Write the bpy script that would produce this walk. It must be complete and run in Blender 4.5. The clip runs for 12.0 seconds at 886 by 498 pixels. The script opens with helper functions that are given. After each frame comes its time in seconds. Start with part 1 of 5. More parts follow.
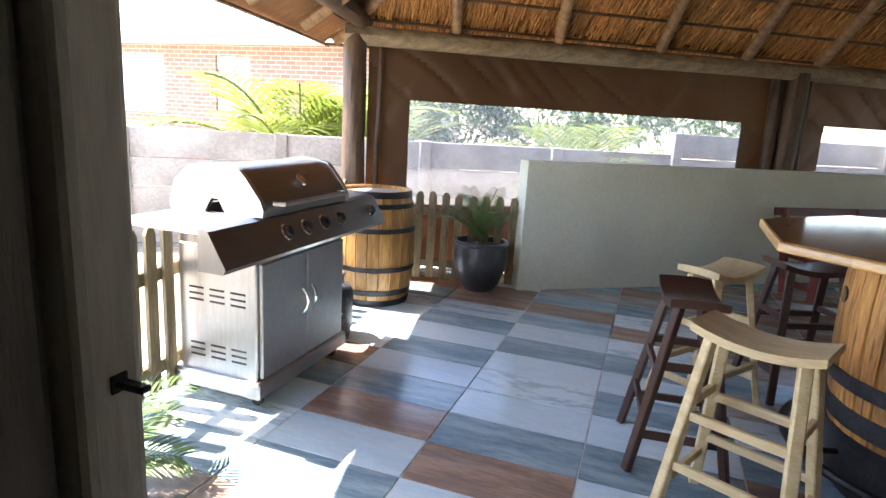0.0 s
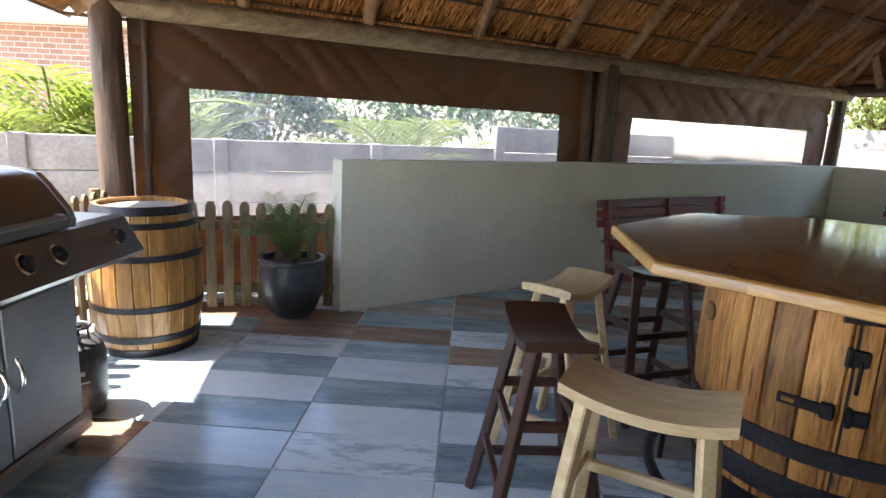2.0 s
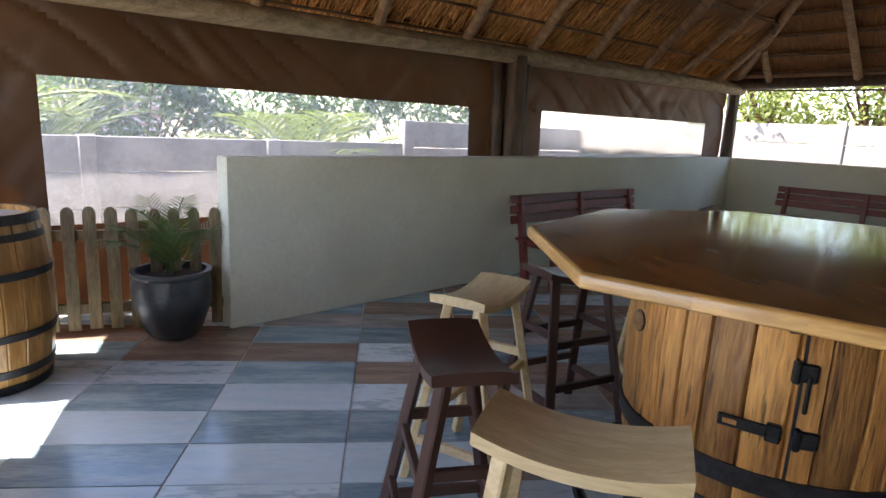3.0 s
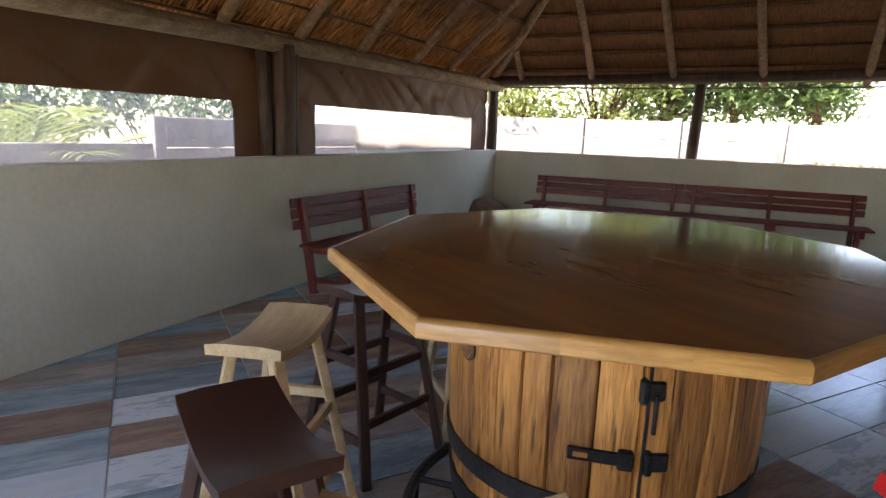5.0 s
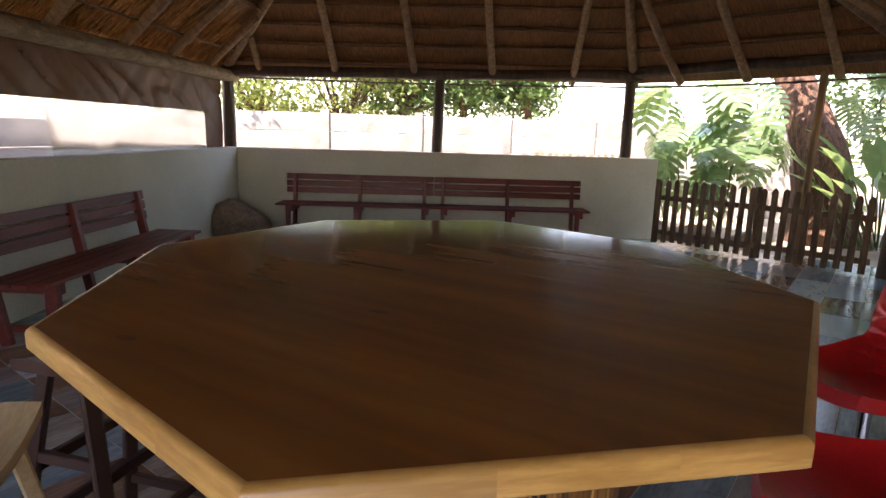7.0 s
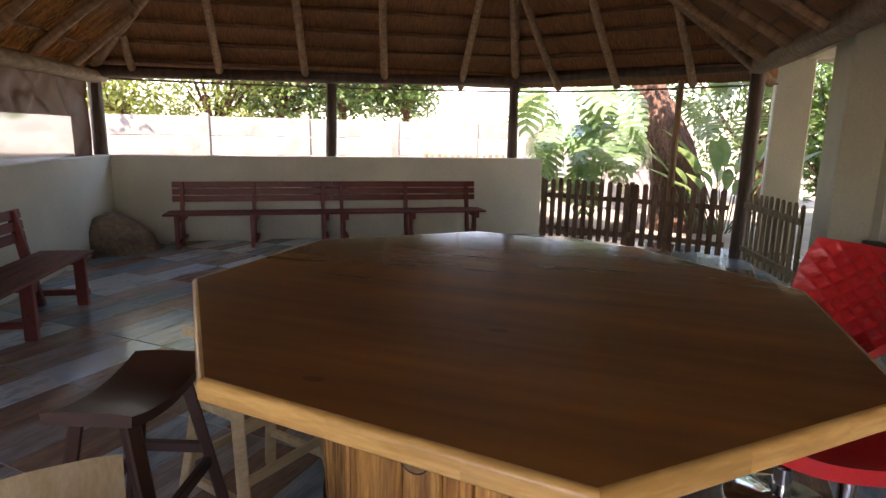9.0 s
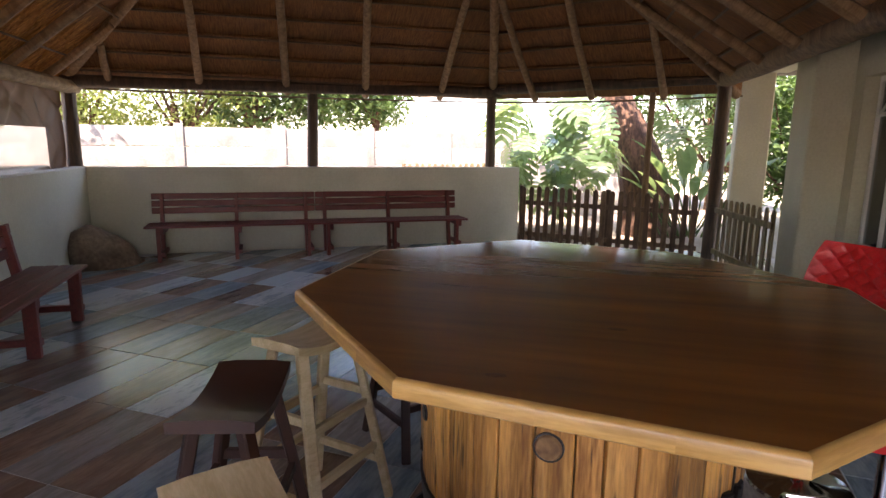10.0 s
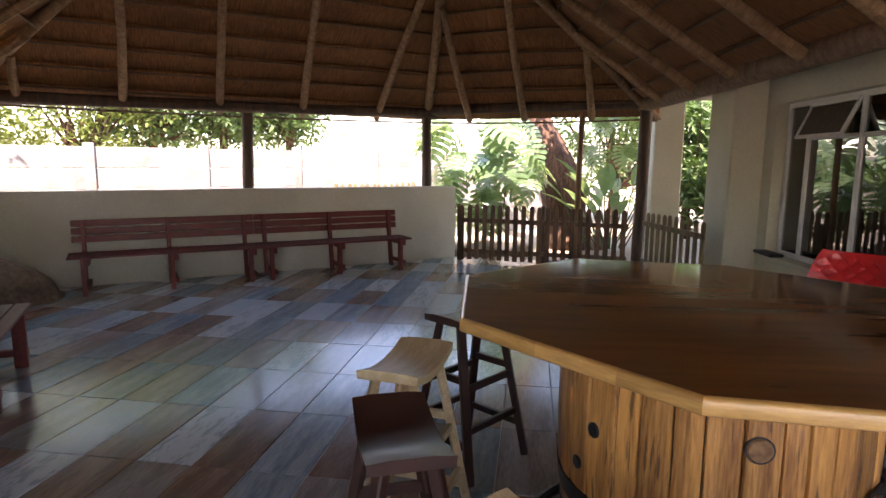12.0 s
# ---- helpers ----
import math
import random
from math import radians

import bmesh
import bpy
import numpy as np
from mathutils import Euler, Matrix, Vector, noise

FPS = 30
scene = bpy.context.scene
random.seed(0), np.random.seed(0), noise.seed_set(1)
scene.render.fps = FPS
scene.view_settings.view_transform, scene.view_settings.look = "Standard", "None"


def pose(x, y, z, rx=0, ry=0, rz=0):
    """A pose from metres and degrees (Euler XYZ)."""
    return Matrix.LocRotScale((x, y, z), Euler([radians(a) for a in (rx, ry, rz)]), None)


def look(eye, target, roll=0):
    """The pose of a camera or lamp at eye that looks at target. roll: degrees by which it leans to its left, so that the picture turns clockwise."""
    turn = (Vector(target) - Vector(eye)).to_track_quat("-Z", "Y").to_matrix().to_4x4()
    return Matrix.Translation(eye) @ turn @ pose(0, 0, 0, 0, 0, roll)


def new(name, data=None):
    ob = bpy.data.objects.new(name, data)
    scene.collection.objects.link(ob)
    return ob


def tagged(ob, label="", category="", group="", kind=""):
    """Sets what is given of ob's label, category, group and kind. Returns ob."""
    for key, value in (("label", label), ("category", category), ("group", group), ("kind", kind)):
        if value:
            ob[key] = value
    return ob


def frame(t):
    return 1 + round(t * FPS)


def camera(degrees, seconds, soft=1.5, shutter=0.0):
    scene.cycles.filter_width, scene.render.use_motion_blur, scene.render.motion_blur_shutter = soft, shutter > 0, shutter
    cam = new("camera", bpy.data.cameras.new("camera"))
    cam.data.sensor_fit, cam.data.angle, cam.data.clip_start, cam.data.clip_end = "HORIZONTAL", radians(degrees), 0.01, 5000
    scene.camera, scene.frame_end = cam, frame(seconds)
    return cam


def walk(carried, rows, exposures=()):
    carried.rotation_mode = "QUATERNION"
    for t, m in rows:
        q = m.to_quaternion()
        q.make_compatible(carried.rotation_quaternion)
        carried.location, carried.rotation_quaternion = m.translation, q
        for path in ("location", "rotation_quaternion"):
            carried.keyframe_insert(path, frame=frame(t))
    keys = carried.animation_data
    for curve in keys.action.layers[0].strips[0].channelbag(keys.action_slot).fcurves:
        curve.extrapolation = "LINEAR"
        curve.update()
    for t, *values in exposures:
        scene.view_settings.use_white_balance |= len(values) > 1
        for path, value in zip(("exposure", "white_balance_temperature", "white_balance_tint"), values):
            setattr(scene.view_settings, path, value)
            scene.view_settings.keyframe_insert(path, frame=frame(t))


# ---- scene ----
cam = camera(74.5, 12.0)
PATH = [
    (0, (0.053, 0.068, 1.393), (-0.589, 1.913, 0.967), 3.4),
    (0.5, (0.024, 0.26, 1.39), (-0.448, 2.158, 0.974), 3.1),
    (1, (-0.005, 0.42, 1.393), (-0.343, 2.346, 0.976), 3.0),
    (1.5, (-0.017, 0.612, 1.393), (-0.239, 2.556, 0.978), 3.0),
    (2, (-0.006, 0.798, 1.38), (-0.089, 2.754, 0.971), 2.9),
    (2.5, (0.028, 0.979, 1.358), (0.075, 2.937, 0.952), 2.7),
    (3, (0.063, 1.138, 1.355), (0.264, 3.086, 0.948), 2.6),
    (5, (0.098, 1.519, 1.363), (1.012, 3.254, 0.969), 2.0),
    (5.5, (0.156, 1.627, 1.378), (1.224, 3.271, 0.981), 2.1),
    (6, (0.203, 1.734, 1.377), (1.419, 3.272, 0.98), 1.9),
    (6.5, (0.241, 1.875, 1.372), (1.626, 3.264, 0.98), 1.7),
    (7, (0.234, 1.951, 1.371), (1.798, 3.136, 0.984), 1.6),
    (7.5, (0.168, 1.996, 1.392), (1.862, 2.984, 1.002), 1.4),
    (9.5, (-0.217, 2.455, 1.444), (1.6, 3.203, 1.072), 0.9),
    (10, (-0.343, 2.613, 1.457), (1.512, 3.269, 1.101), 0.8),
    (10.5, (-0.401, 2.807, 1.483), (1.491, 3.355, 1.137), 0.9),
    (11, (-0.433, 3.011, 1.49), (1.49, 3.45, 1.164), 0.9),
    (11.5, (-0.488, 3.176, 1.496), (1.456, 3.528, 1.183), 0.7),
    (12, (-0.557, 3.343, 1.479), (1.399, 3.637, 1.185), 0.5),
]
walk(cam, [(t, look(eye, target, roll)) for t, eye, target, roll in PATH], [(0.0, 3.15, 6600, 16), (1.0, 2.85, 6600, 16), (3.0, 2.8, 6700, 18), (5.0, 2.85, 7100, 24), (7.5, 2.7, 7500, 28), (12.0, 2.8, 7500, 31)])

# ---- world, sun, exposure ----
SUN_EL, SUN_AZ = 59.0, 262.0   # degrees; azimuth of the sun, clockwise from +y
world = bpy.data.worlds.new("sky")
scene.world = world
world.use_nodes = True
wn = world.node_tree.nodes
sky = wn.new("ShaderNodeTexSky")
sky.sky_type, sky.sun_disc = "NISHITA", False
sky.sun_elevation, sky.sun_rotation = radians(SUN_EL), radians(SUN_AZ)
wn["Background"].inputs[1].default_value = 0.15
world.node_tree.links.new(sky.outputs[0], wn["Background"].inputs[0])
sun = new("sun", bpy.data.lights.new("sun", "SUN"))
sun.data.energy, sun.data.angle, sun.data.color = 4.0, radians(0.6), (1.0, 0.95, 0.86)
az, el = radians(SUN_AZ), radians(SUN_EL)
sun.matrix_world = look((math.sin(az) * math.cos(el) * 30, math.cos(az) * math.cos(el) * 30, math.sin(el) * 30), (0, 0, 0))


# ---- materials ----
def surf(name, c1, c2, scale=6.0, rough=0.6, bump=0.1, stretch=(1, 1, 1), fine=8.0, metal=0.0, coat=0.0, spread=(0.35, 0.68),
         vary=0.0, dirt=None, dirt_scale=1.5, dirt_amount=0.5, island=False, streaks=False, cut=(0.48, 0.7)):
    """A surface whose colour runs between c1 and c2 in blotches and fine grain, with bump; vary: brightness from piece to piece."""
    m = bpy.data.materials.new(name)
    m.use_nodes = True
    n, ln = m.node_tree.nodes, m.node_tree.links.new
    b = n["Principled BSDF"]
    tc, mp = n.new("ShaderNodeTexCoord"), n.new("ShaderNodeMapping")
    mp.inputs["Scale"].default_value = stretch
    ln(tc.outputs["Object"], mp.inputs[0])
    oi = n.new("ShaderNodeObjectInfo")
    geo = n.new("ShaderNodeNewGeometry")
    rnd = geo.outputs["Random Per Island"] if island else oi.outputs["Random"]
    off = n.new("ShaderNodeVectorMath")
    off.operation = "MULTIPLY_ADD"
    cmb = n.new("ShaderNodeCombineXYZ")
    for i in range(3):
        ln(rnd, cmb.inputs[i])
    ln(cmb.outputs[0], off.inputs[0])
    off.inputs[1].default_value = (17.0, 31.0, 23.0)
    ln(mp.outputs[0], off.inputs[2])
    big, small = n.new("ShaderNodeTexNoise"), n.new("ShaderNodeTexNoise")
    big.inputs["Scale"].default_value, small.inputs["Scale"].default_value = scale, scale * fine
    big.inputs["Detail"].default_value, small.inputs["Detail"].default_value = 4, 5
    ln(off.outputs[0], big.inputs[0])
    ln(off.outputs[0], small.inputs[0])
    add = n.new("ShaderNodeMath")
    add.operation = "ADD"
    half = n.new("ShaderNodeMath")
    half.operation = "MULTIPLY_ADD"
    ln(small.outputs[0], half.inputs[0])
    half.inputs[1].default_value, half.inputs[2].default_value = 0.6, -0.3
    ln(big.outputs[0], add.inputs[0])
    ln(half.outputs[0], add.inputs[1])
    ramp = n.new("ShaderNodeValToRGB")
    ramp.color_ramp.elements[0].position, ramp.color_ramp.elements[1].position = spread
    ramp.color_ramp.elements[0].color, ramp.color_ramp.elements[1].color = (*c1, 1), (*c2, 1)
    ln(add.outputs[0], ramp.inputs[0])
    col = ramp.outputs[0]
    if dirt:
        dn = n.new("ShaderNodeTexNoise")
        dn.inputs["Scale"].default_value, dn.inputs["Detail"].default_value = dirt_scale, 6
        ln(off.outputs[0] if streaks else tc.outputs["Object"], dn.inputs[0])
        dr = n.new("ShaderNodeValToRGB")
        dr.color_ramp.elements[0].position, dr.color_ramp.elements[1].position = cut
        dr.color_ramp.elements[1].color = (dirt_amount,) * 3 + (1,)
        ln(dn.outputs[0], dr.inputs[0])
        mx = n.new("ShaderNodeMixRGB")
        mx.inputs[2].default_value = (*dirt, 1)
        ln(dr.outputs[0], mx.inputs[0])
        ln(col, mx.inputs[1])
        col = mx.outputs[0]
    if vary:
        hs, mv = n.new("ShaderNodeHueSaturation"), n.new("ShaderNodeMapRange")
        mv.inputs[3].default_value, mv.inputs[4].default_value = 1 - vary, 1 + vary
        ln(rnd, mv.inputs[0])
        ln(mv.outputs[0], hs.inputs["Value"])
        ln(col, hs.inputs["Color"])
        col = hs.outputs[0]
    ln(col, b.inputs["Base Color"])
    mr = n.new("ShaderNodeMapRange")
    mr.inputs[3].default_value, mr.inputs[4].default_value = max(0.02, rough - 0.1), min(1.0, rough + 0.1)
    ln(big.outputs[0], mr.inputs[0])
    ln(mr.outputs[0], b.inputs["Roughness"])
    b.inputs["Metallic"].default_value = metal
    b.inputs["Coat Weight"].default_value = coat
    b.inputs["Coat Roughness"].default_value = 0.12
    if bump:
        bp = n.new("ShaderNodeBump")
        bp.inputs["Strength"].default_value, bp.inputs["Distance"].default_value = min(1.0, bump), 0.01
        ln(small.outputs[0], bp.inputs["Height"])
        ln(bp.outputs[0], b.inputs["Normal"])
    return m


def see_through(m, share, tint):
    """Lets a share of the light through a thin cloth or leaf."""
    n, ln = m.node_tree.nodes, m.node_tree.links.new
    out = [x for x in n if x.type == "OUTPUT_MATERIAL"][0]
    tl, mx = n.new("ShaderNodeBsdfTranslucent"), n.new("ShaderNodeMixShader")
    tl.inputs[0].default_value = (*tint, 1)
    mx.inputs[0].default_value = share
    ln(n["Principled BSDF"].outputs[0], mx.inputs[1])
    ln(tl.outputs[0], mx.inputs[2])
    ln(mx.outputs[0], out.inputs[0])
    return m


def glassy(name, colour, rough, ior=1.45, alpha_mix=0.0, haze=(0.8, 0.8, 0.8)):
    """A thin pane: clear view with a share of milky haze and a glossy face."""
    m = bpy.data.materials.new(name)
    m.use_nodes = True
    n, ln = m.node_tree.nodes, m.node_tree.links.new
    for x in list(n):
        if x.type != "OUTPUT_MATERIAL":
            n.remove(x)
    out = [x for x in n if x.type == "OUTPUT_MATERIAL"][0]
    tr, gl, df, fr = n.new("ShaderNodeBsdfTransparent"), n.new("ShaderNodeBsdfGlossy"), n.new("ShaderNodeBsdfTranslucent"), n.new("ShaderNodeFresnel")
    tr.inputs[0].default_value = (*colour, 1)
    gl.inputs["Roughness"].default_value = rough
    df.inputs[0].default_value = (*haze, 1)
    fr.inputs[0].default_value = ior
    nz, tc, rp = n.new("ShaderNodeTexNoise"), n.new("ShaderNodeTexCoord"), n.new("ShaderNodeMapRange")
    nz.inputs["Scale"].default_value, nz.inputs["Detail"].default_value = 3.0, 5
    ln(tc.outputs["Object"], nz.inputs[0])
    rp.inputs[1].default_value, rp.inputs[2].default_value = 0.3, 0.7
    rp.inputs[3].default_value, rp.inputs[4].default_value = alpha_mix * 0.75, alpha_mix * 1.25
    ln(nz.outputs[0], rp.inputs[0])
    a, bmix = n.new("ShaderNodeMixShader"), n.new("ShaderNodeMixShader")
    ln(rp.outputs[0], a.inputs[0])
    ln(tr.outputs[0], a.inputs[1])
    ln(df.outputs[0], a.inputs[2])
    ln(fr.outputs[0], bmix.inputs[0])
    ln(a.outputs[0], bmix.inputs[1])
    ln(gl.outputs[0], bmix.inputs[2])
    ln(bmix.outputs[0], out.inputs[0])
    return m


PLASTER = surf("plaster_cream", (0.60, 0.58, 0.46), (0.69, 0.67, 0.545), 1.2, 0.8, 0.12, fine=30, dirt=(0.46, 0.44, 0.35), dirt_scale=0.9, dirt_amount=0.35)
HOUSE = surf("house_plaster", (0.58, 0.55, 0.41), (0.68, 0.65, 0.50), 1.0, 0.8, 0.15, fine=40, dirt=(0.50, 0.47, 0.36), dirt_scale=1.1, dirt_amount=0.3)
GROUT = surf("grout", (0.46, 0.45, 0.43), (0.58, 0.57, 0.55), 4, 0.85, 0.1)
TILES = {
    "p": surf("tile_pale", (0.51, 0.65, 0.72), (0.65, 0.76, 0.80), 2.2, 0.22, 0.03, (1, 5, 1), 6, coat=0.4, vary=0.06, dirt=(0.46, 0.53, 0.57), dirt_scale=2.2, dirt_amount=0.4, streaks=True),
    "s": surf("tile_slate", (0.17, 0.26, 0.31), (0.32, 0.44, 0.49), 2.4, 0.22, 0.03, (1, 5, 1), 6, coat=0.4, vary=0.14, dirt=(0.46, 0.53, 0.57), dirt_scale=2.2, dirt_amount=0.28, streaks=True),
    "b": surf("tile_brown", (0.24, 0.155, 0.11), (0.38, 0.27, 0.20), 2.4, 0.22, 0.03, (1, 5, 1), 6, coat=0.4, vary=0.14, dirt=(0.20, 0.17, 0.15), dirt_scale=2.2, dirt_amount=0.6, streaks=True),
    "m": surf("tile_mottled", (0.40, 0.51, 0.57), (0.63, 0.74, 0.78), 3.5, 0.22, 0.03, (1, 3.5, 1), 4, coat=0.4, spread=(0.36, 0.50), vary=0.06),
    "g": surf("tile_greybrown", (0.29, 0.27, 0.245), (0.46, 0.435, 0.40), 2.4, 0.22, 0.03, (1, 5, 1), 6, coat=0.4, vary=0.14, dirt=(0.33, 0.36, 0.38), dirt_scale=2.2, dirt_amount=0.5, streaks=True),
}
POLE = surf("gum_pole", (0.19, 0.11, 0.05), (0.34, 0.215, 0.115), 3, 0.65, 0.3, (6, 6, 0.7), 5, vary=0.15, island=True)
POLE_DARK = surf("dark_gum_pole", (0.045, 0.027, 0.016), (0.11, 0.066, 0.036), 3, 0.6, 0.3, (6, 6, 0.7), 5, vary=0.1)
BEAM = surf("weathered_beam", (0.17, 0.13, 0.075), (0.31, 0.25, 0.155), 3, 0.7, 0.35, (0.8, 6, 6), 5)
BEAM_BROWN = surf("brown_log", (0.115, 0.065, 0.035), (0.24, 0.15, 0.085), 3, 0.65, 0.35, (6, 6, 0.7), 5)
THATCH = surf("thatch", (0.13, 0.05, 0.0155), (0.31, 0.145, 0.046), 3.0, 0.85, 0.5, (26, 0.9, 26), 3, spread=(0.3, 0.72), dirt=(0.09, 0.045, 0.019), dirt_scale=1.1, dirt_amount=0.5)
# straw brighter and more orange than the thatch, as if light reached it
LIT_STRAW = surf("straw", (0.36, 0.155, 0.04), (0.62, 0.32, 0.10), 4, 0.8, 0.2, vary=0.35, island=True)
LATH = surf("lath", (0.10, 0.06, 0.03), (0.20, 0.125, 0.065), 5, 0.7, 0.2, vary=0.25, island=True)
CANVAS = see_through(surf("brown_canvas", (0.042, 0.023, 0.011), (0.066, 0.038, 0.019), 1.5, 0.5, 0.12, fine=60, dirt=(0.045, 0.025, 0.013), dirt_scale=1.2, dirt_amount=0.5), 0.12, (0.13, 0.048, 0.015))
STRAP = surf("dark_canvas_strap", (0.04, 0.025, 0.016), (0.08, 0.05, 0.03), 5, 0.6, 0.2)
CLEAR = glassy("clear_pvc", (0.74, 0.75, 0.77), 0.12, 1.3, 0.17)
PALE_WOOD = surf("pale_rubberwood", (0.50, 0.37, 0.19), (0.64, 0.50, 0.29), 3, 0.45, 0.08, (1, 9, 9), 5, vary=0.06)
DARK_WOOD = surf("dark_stained_wood", (0.044, 0.018, 0.011), (0.062, 0.025, 0.016), 3, 0.45, 0.0, (1, 4, 4), 3, coat=0.08, spread=(0.2, 0.8))
TABLE_WOOD = surf("varnished_table_wood", (0.145, 0.048, 0.0095), (0.34, 0.14, 0.030), 1.5, 0.5, 0.0, (0.5, 5, 1), 3, coat=1.0, vary=0.06, spread=(0.25, 0.75), dirt=(0.12, 0.042, 0.010), dirt_scale=1.6, dirt_amount=0.45, cut=(0.4, 0.8))
TABLE_WOOD.node_tree.nodes["Principled BSDF"].inputs["Specular IOR Level"].default_value = 0.1
TABLE_WOOD.node_tree.nodes["Principled BSDF"].inputs["Coat Roughness"].default_value = 0.09
TABLE_WOOD.node_tree.nodes["Principled BSDF"].inputs["Coat IOR"].default_value = 1.7
EDGE_WOOD = surf("table_edge_wood", (0.38, 0.20, 0.055), (0.56, 0.33, 0.105), 3, 0.35, 0.03, (1.5, 6, 12), 5, coat=0.4, vary=0.16)
STAVE = surf("old_oak_stave", (0.20, 0.072, 0.015), (0.62, 0.30, 0.078), 2.6, 0.42, 0.5, (7, 7, 0.6), 7, spread=(0.30, 0.70), coat=0.2, vary=0.34, dirt=(0.03, 0.012, 0.006), dirt_scale=8.0, dirt_amount=0.75, streaks=True, cut=(0.60, 0.67))
HEAD_WOOD = surf("grey_barrel_head", (0.20, 0.17, 0.14), (0.33, 0.29, 0.25), 4, 0.7, 0.2, (1, 8, 1), 5)
KNOT = surf("table_knot", (0.07, 0.024, 0.006), (0.13, 0.046, 0.011), 30, 0.5, 0.0, coat=0.6)
KNOT.node_tree.nodes["Principled BSDF"].inputs["Specular IOR Level"].default_value = 0.1
BUNG = surf("old_bung_wood", (0.13, 0.06, 0.022), (0.28, 0.15, 0.06), 6, 0.6, 0.4)
STAVE_GOLD = surf("varnished_oak_stave", (0.33, 0.15, 0.035), (0.56, 0.30, 0.09), 2.5, 0.36, 0.1, (7, 7, 0.8), 5, coat=0.4, vary=0.14, dirt=(0.20, 0.085, 0.02), dirt_scale=2.2, dirt_amount=0.6, streaks=True)
HOOP = surf("black_hoop", (0.018, 0.017, 0.019), (0.045, 0.043, 0.048), 8, 0.42, 0.1, metal=0.3)
IRON = surf("black_iron", (0.012, 0.012, 0.013), (0.03, 0.03, 0.032), 12, 0.4, 0.3, metal=0.5)
RED_WOOD = surf("red_painted_wood", (0.14, 0.022, 0.016), (0.24, 0.045, 0.03), 3, 0.45, 0.15, (1, 7, 7), 5, vary=0.16, dirt=(0.07, 0.026, 0.018), dirt_scale=3, dirt_amount=0.7, streaks=True)
PICKET = surf("picket_wood", (0.15, 0.11, 0.055), (0.29, 0.22, 0.12), 4, 0.7, 0.25, (7, 7, 1), 5, vary=0.2, dirt=(0.09, 0.085, 0.05), dirt_scale=4, dirt_amount=0.5)
PICKET_DARK = surf("dark_picket_wood", (0.13, 0.08, 0.047), (0.27, 0.17, 0.10), 4, 0.7, 0.25, (7, 7, 1), 5, vary=0.2)
STEEL = surf("brushed_steel", (0.50, 0.49, 0.48), (0.58, 0.57, 0.56), 6, 0.36, 0.03, (1, 12, 1), 5, metal=1.0)
STEEL_DOOR = surf("door_steel", (0.50, 0.49, 0.48), (0.57, 0.56, 0.55), 6, 0.42, 0.03, (1, 12, 1), 5, metal=1.0)
# darker copy of the steel; the hood's dim reflection is in its colour
STEEL_DIM = surf("dim_steel", (0.285, 0.275, 0.27), (0.315, 0.305, 0.30), 6, 0.32, 0.02, (1, 12, 1), 5, metal=1.0)
CHROME = surf("chrome", (0.70, 0.70, 0.70), (0.78, 0.78, 0.78), 5, 0.08, 0.0, metal=1.0)
BLACK = surf("black_plastic", (0.015, 0.015, 0.016), (0.03, 0.03, 0.03), 10, 0.45, 0.1)
POT = surf("charcoal_glaze", (0.028, 0.031, 0.036), (0.06, 0.064, 0.072), 5, 0.35, 0.15, fine=12, coat=0.2)
SOIL = surf("soil", (0.025, 0.016, 0.01), (0.07, 0.045, 0.03), 20, 0.95, 0.6)
RED_LEATHER = surf("red_leather", (0.50, 0.012, 0.014), (0.62, 0.022, 0.022), 6, 0.38, 0.15, fine=25, coat=0.15)
CONCRETE = surf("concrete_panel", (0.235, 0.225, 0.21), (0.36, 0.345, 0.325), 2.5, 0.85, 0.3, fine=14, vary=0.1, dirt=(0.12, 0.11, 0.098), dirt_scale=1.4, dirt_amount=0.6)
BRICK = surf("face_brick", (0.22, 0.09, 0.055), (0.36, 0.16, 0.10), 5, 0.85, 0.3, vary=0.22, island=True)
MORTAR = surf("mortar", (0.38, 0.36, 0.33), (0.48, 0.46, 0.42), 8, 0.9, 0.2)
ROOFTILE = surf("roof_tile", (0.16, 0.13, 0.12), (0.27, 0.23, 0.21), 4, 0.8, 0.2, vary=0.2, island=True)
WHITE = surf("white_paint", (0.72, 0.71, 0.68), (0.82, 0.81, 0.78), 3, 0.5, 0.05)
GROUND = surf("dry_garden_ground", (0.33, 0.26, 0.185), (0.52, 0.45, 0.35), 0.8, 0.95, 0.5, fine=20, dirt=(0.17, 0.17, 0.08), dirt_scale=0.5, dirt_amount=0.5)
BARK = surf("rough_bark", (0.045, 0.024, 0.015), (0.15, 0.078, 0.048), 5, 0.9, 1.0, (4, 4, 0.9), 4)
LEAF = see_through(surf("leaf_green", (0.05, 0.095, 0.03), (0.11, 0.18, 0.055), 4, 0.45, 0.05, vary=0.4, island=True), 0.3, (0.10, 0.20, 0.03))
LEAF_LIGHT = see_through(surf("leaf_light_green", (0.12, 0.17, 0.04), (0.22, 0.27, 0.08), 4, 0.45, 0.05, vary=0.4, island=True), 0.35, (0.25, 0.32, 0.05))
LEAF_BIG = see_through(surf("monstera_leaf", (0.10, 0.185, 0.10), (0.19, 0.29, 0.155), 5, 0.25, 0.08, vary=0.4, coat=0.6), 0.4, (0.36, 0.52, 0.18))
STONE = surf("brown_rock", (0.15, 0.105, 0.07), (0.29, 0.215, 0.145), 3, 0.85, 0.7, dirt=(0.09, 0.062, 0.042), dirt_scale=3, dirt_amount=0.6)
DARK_BROWN = surf("dark_brown", (0.05, 0.04, 0.03), (0.11, 0.085, 0.062), 4, 0.5, 0.15, (8, 8, 1), 5)
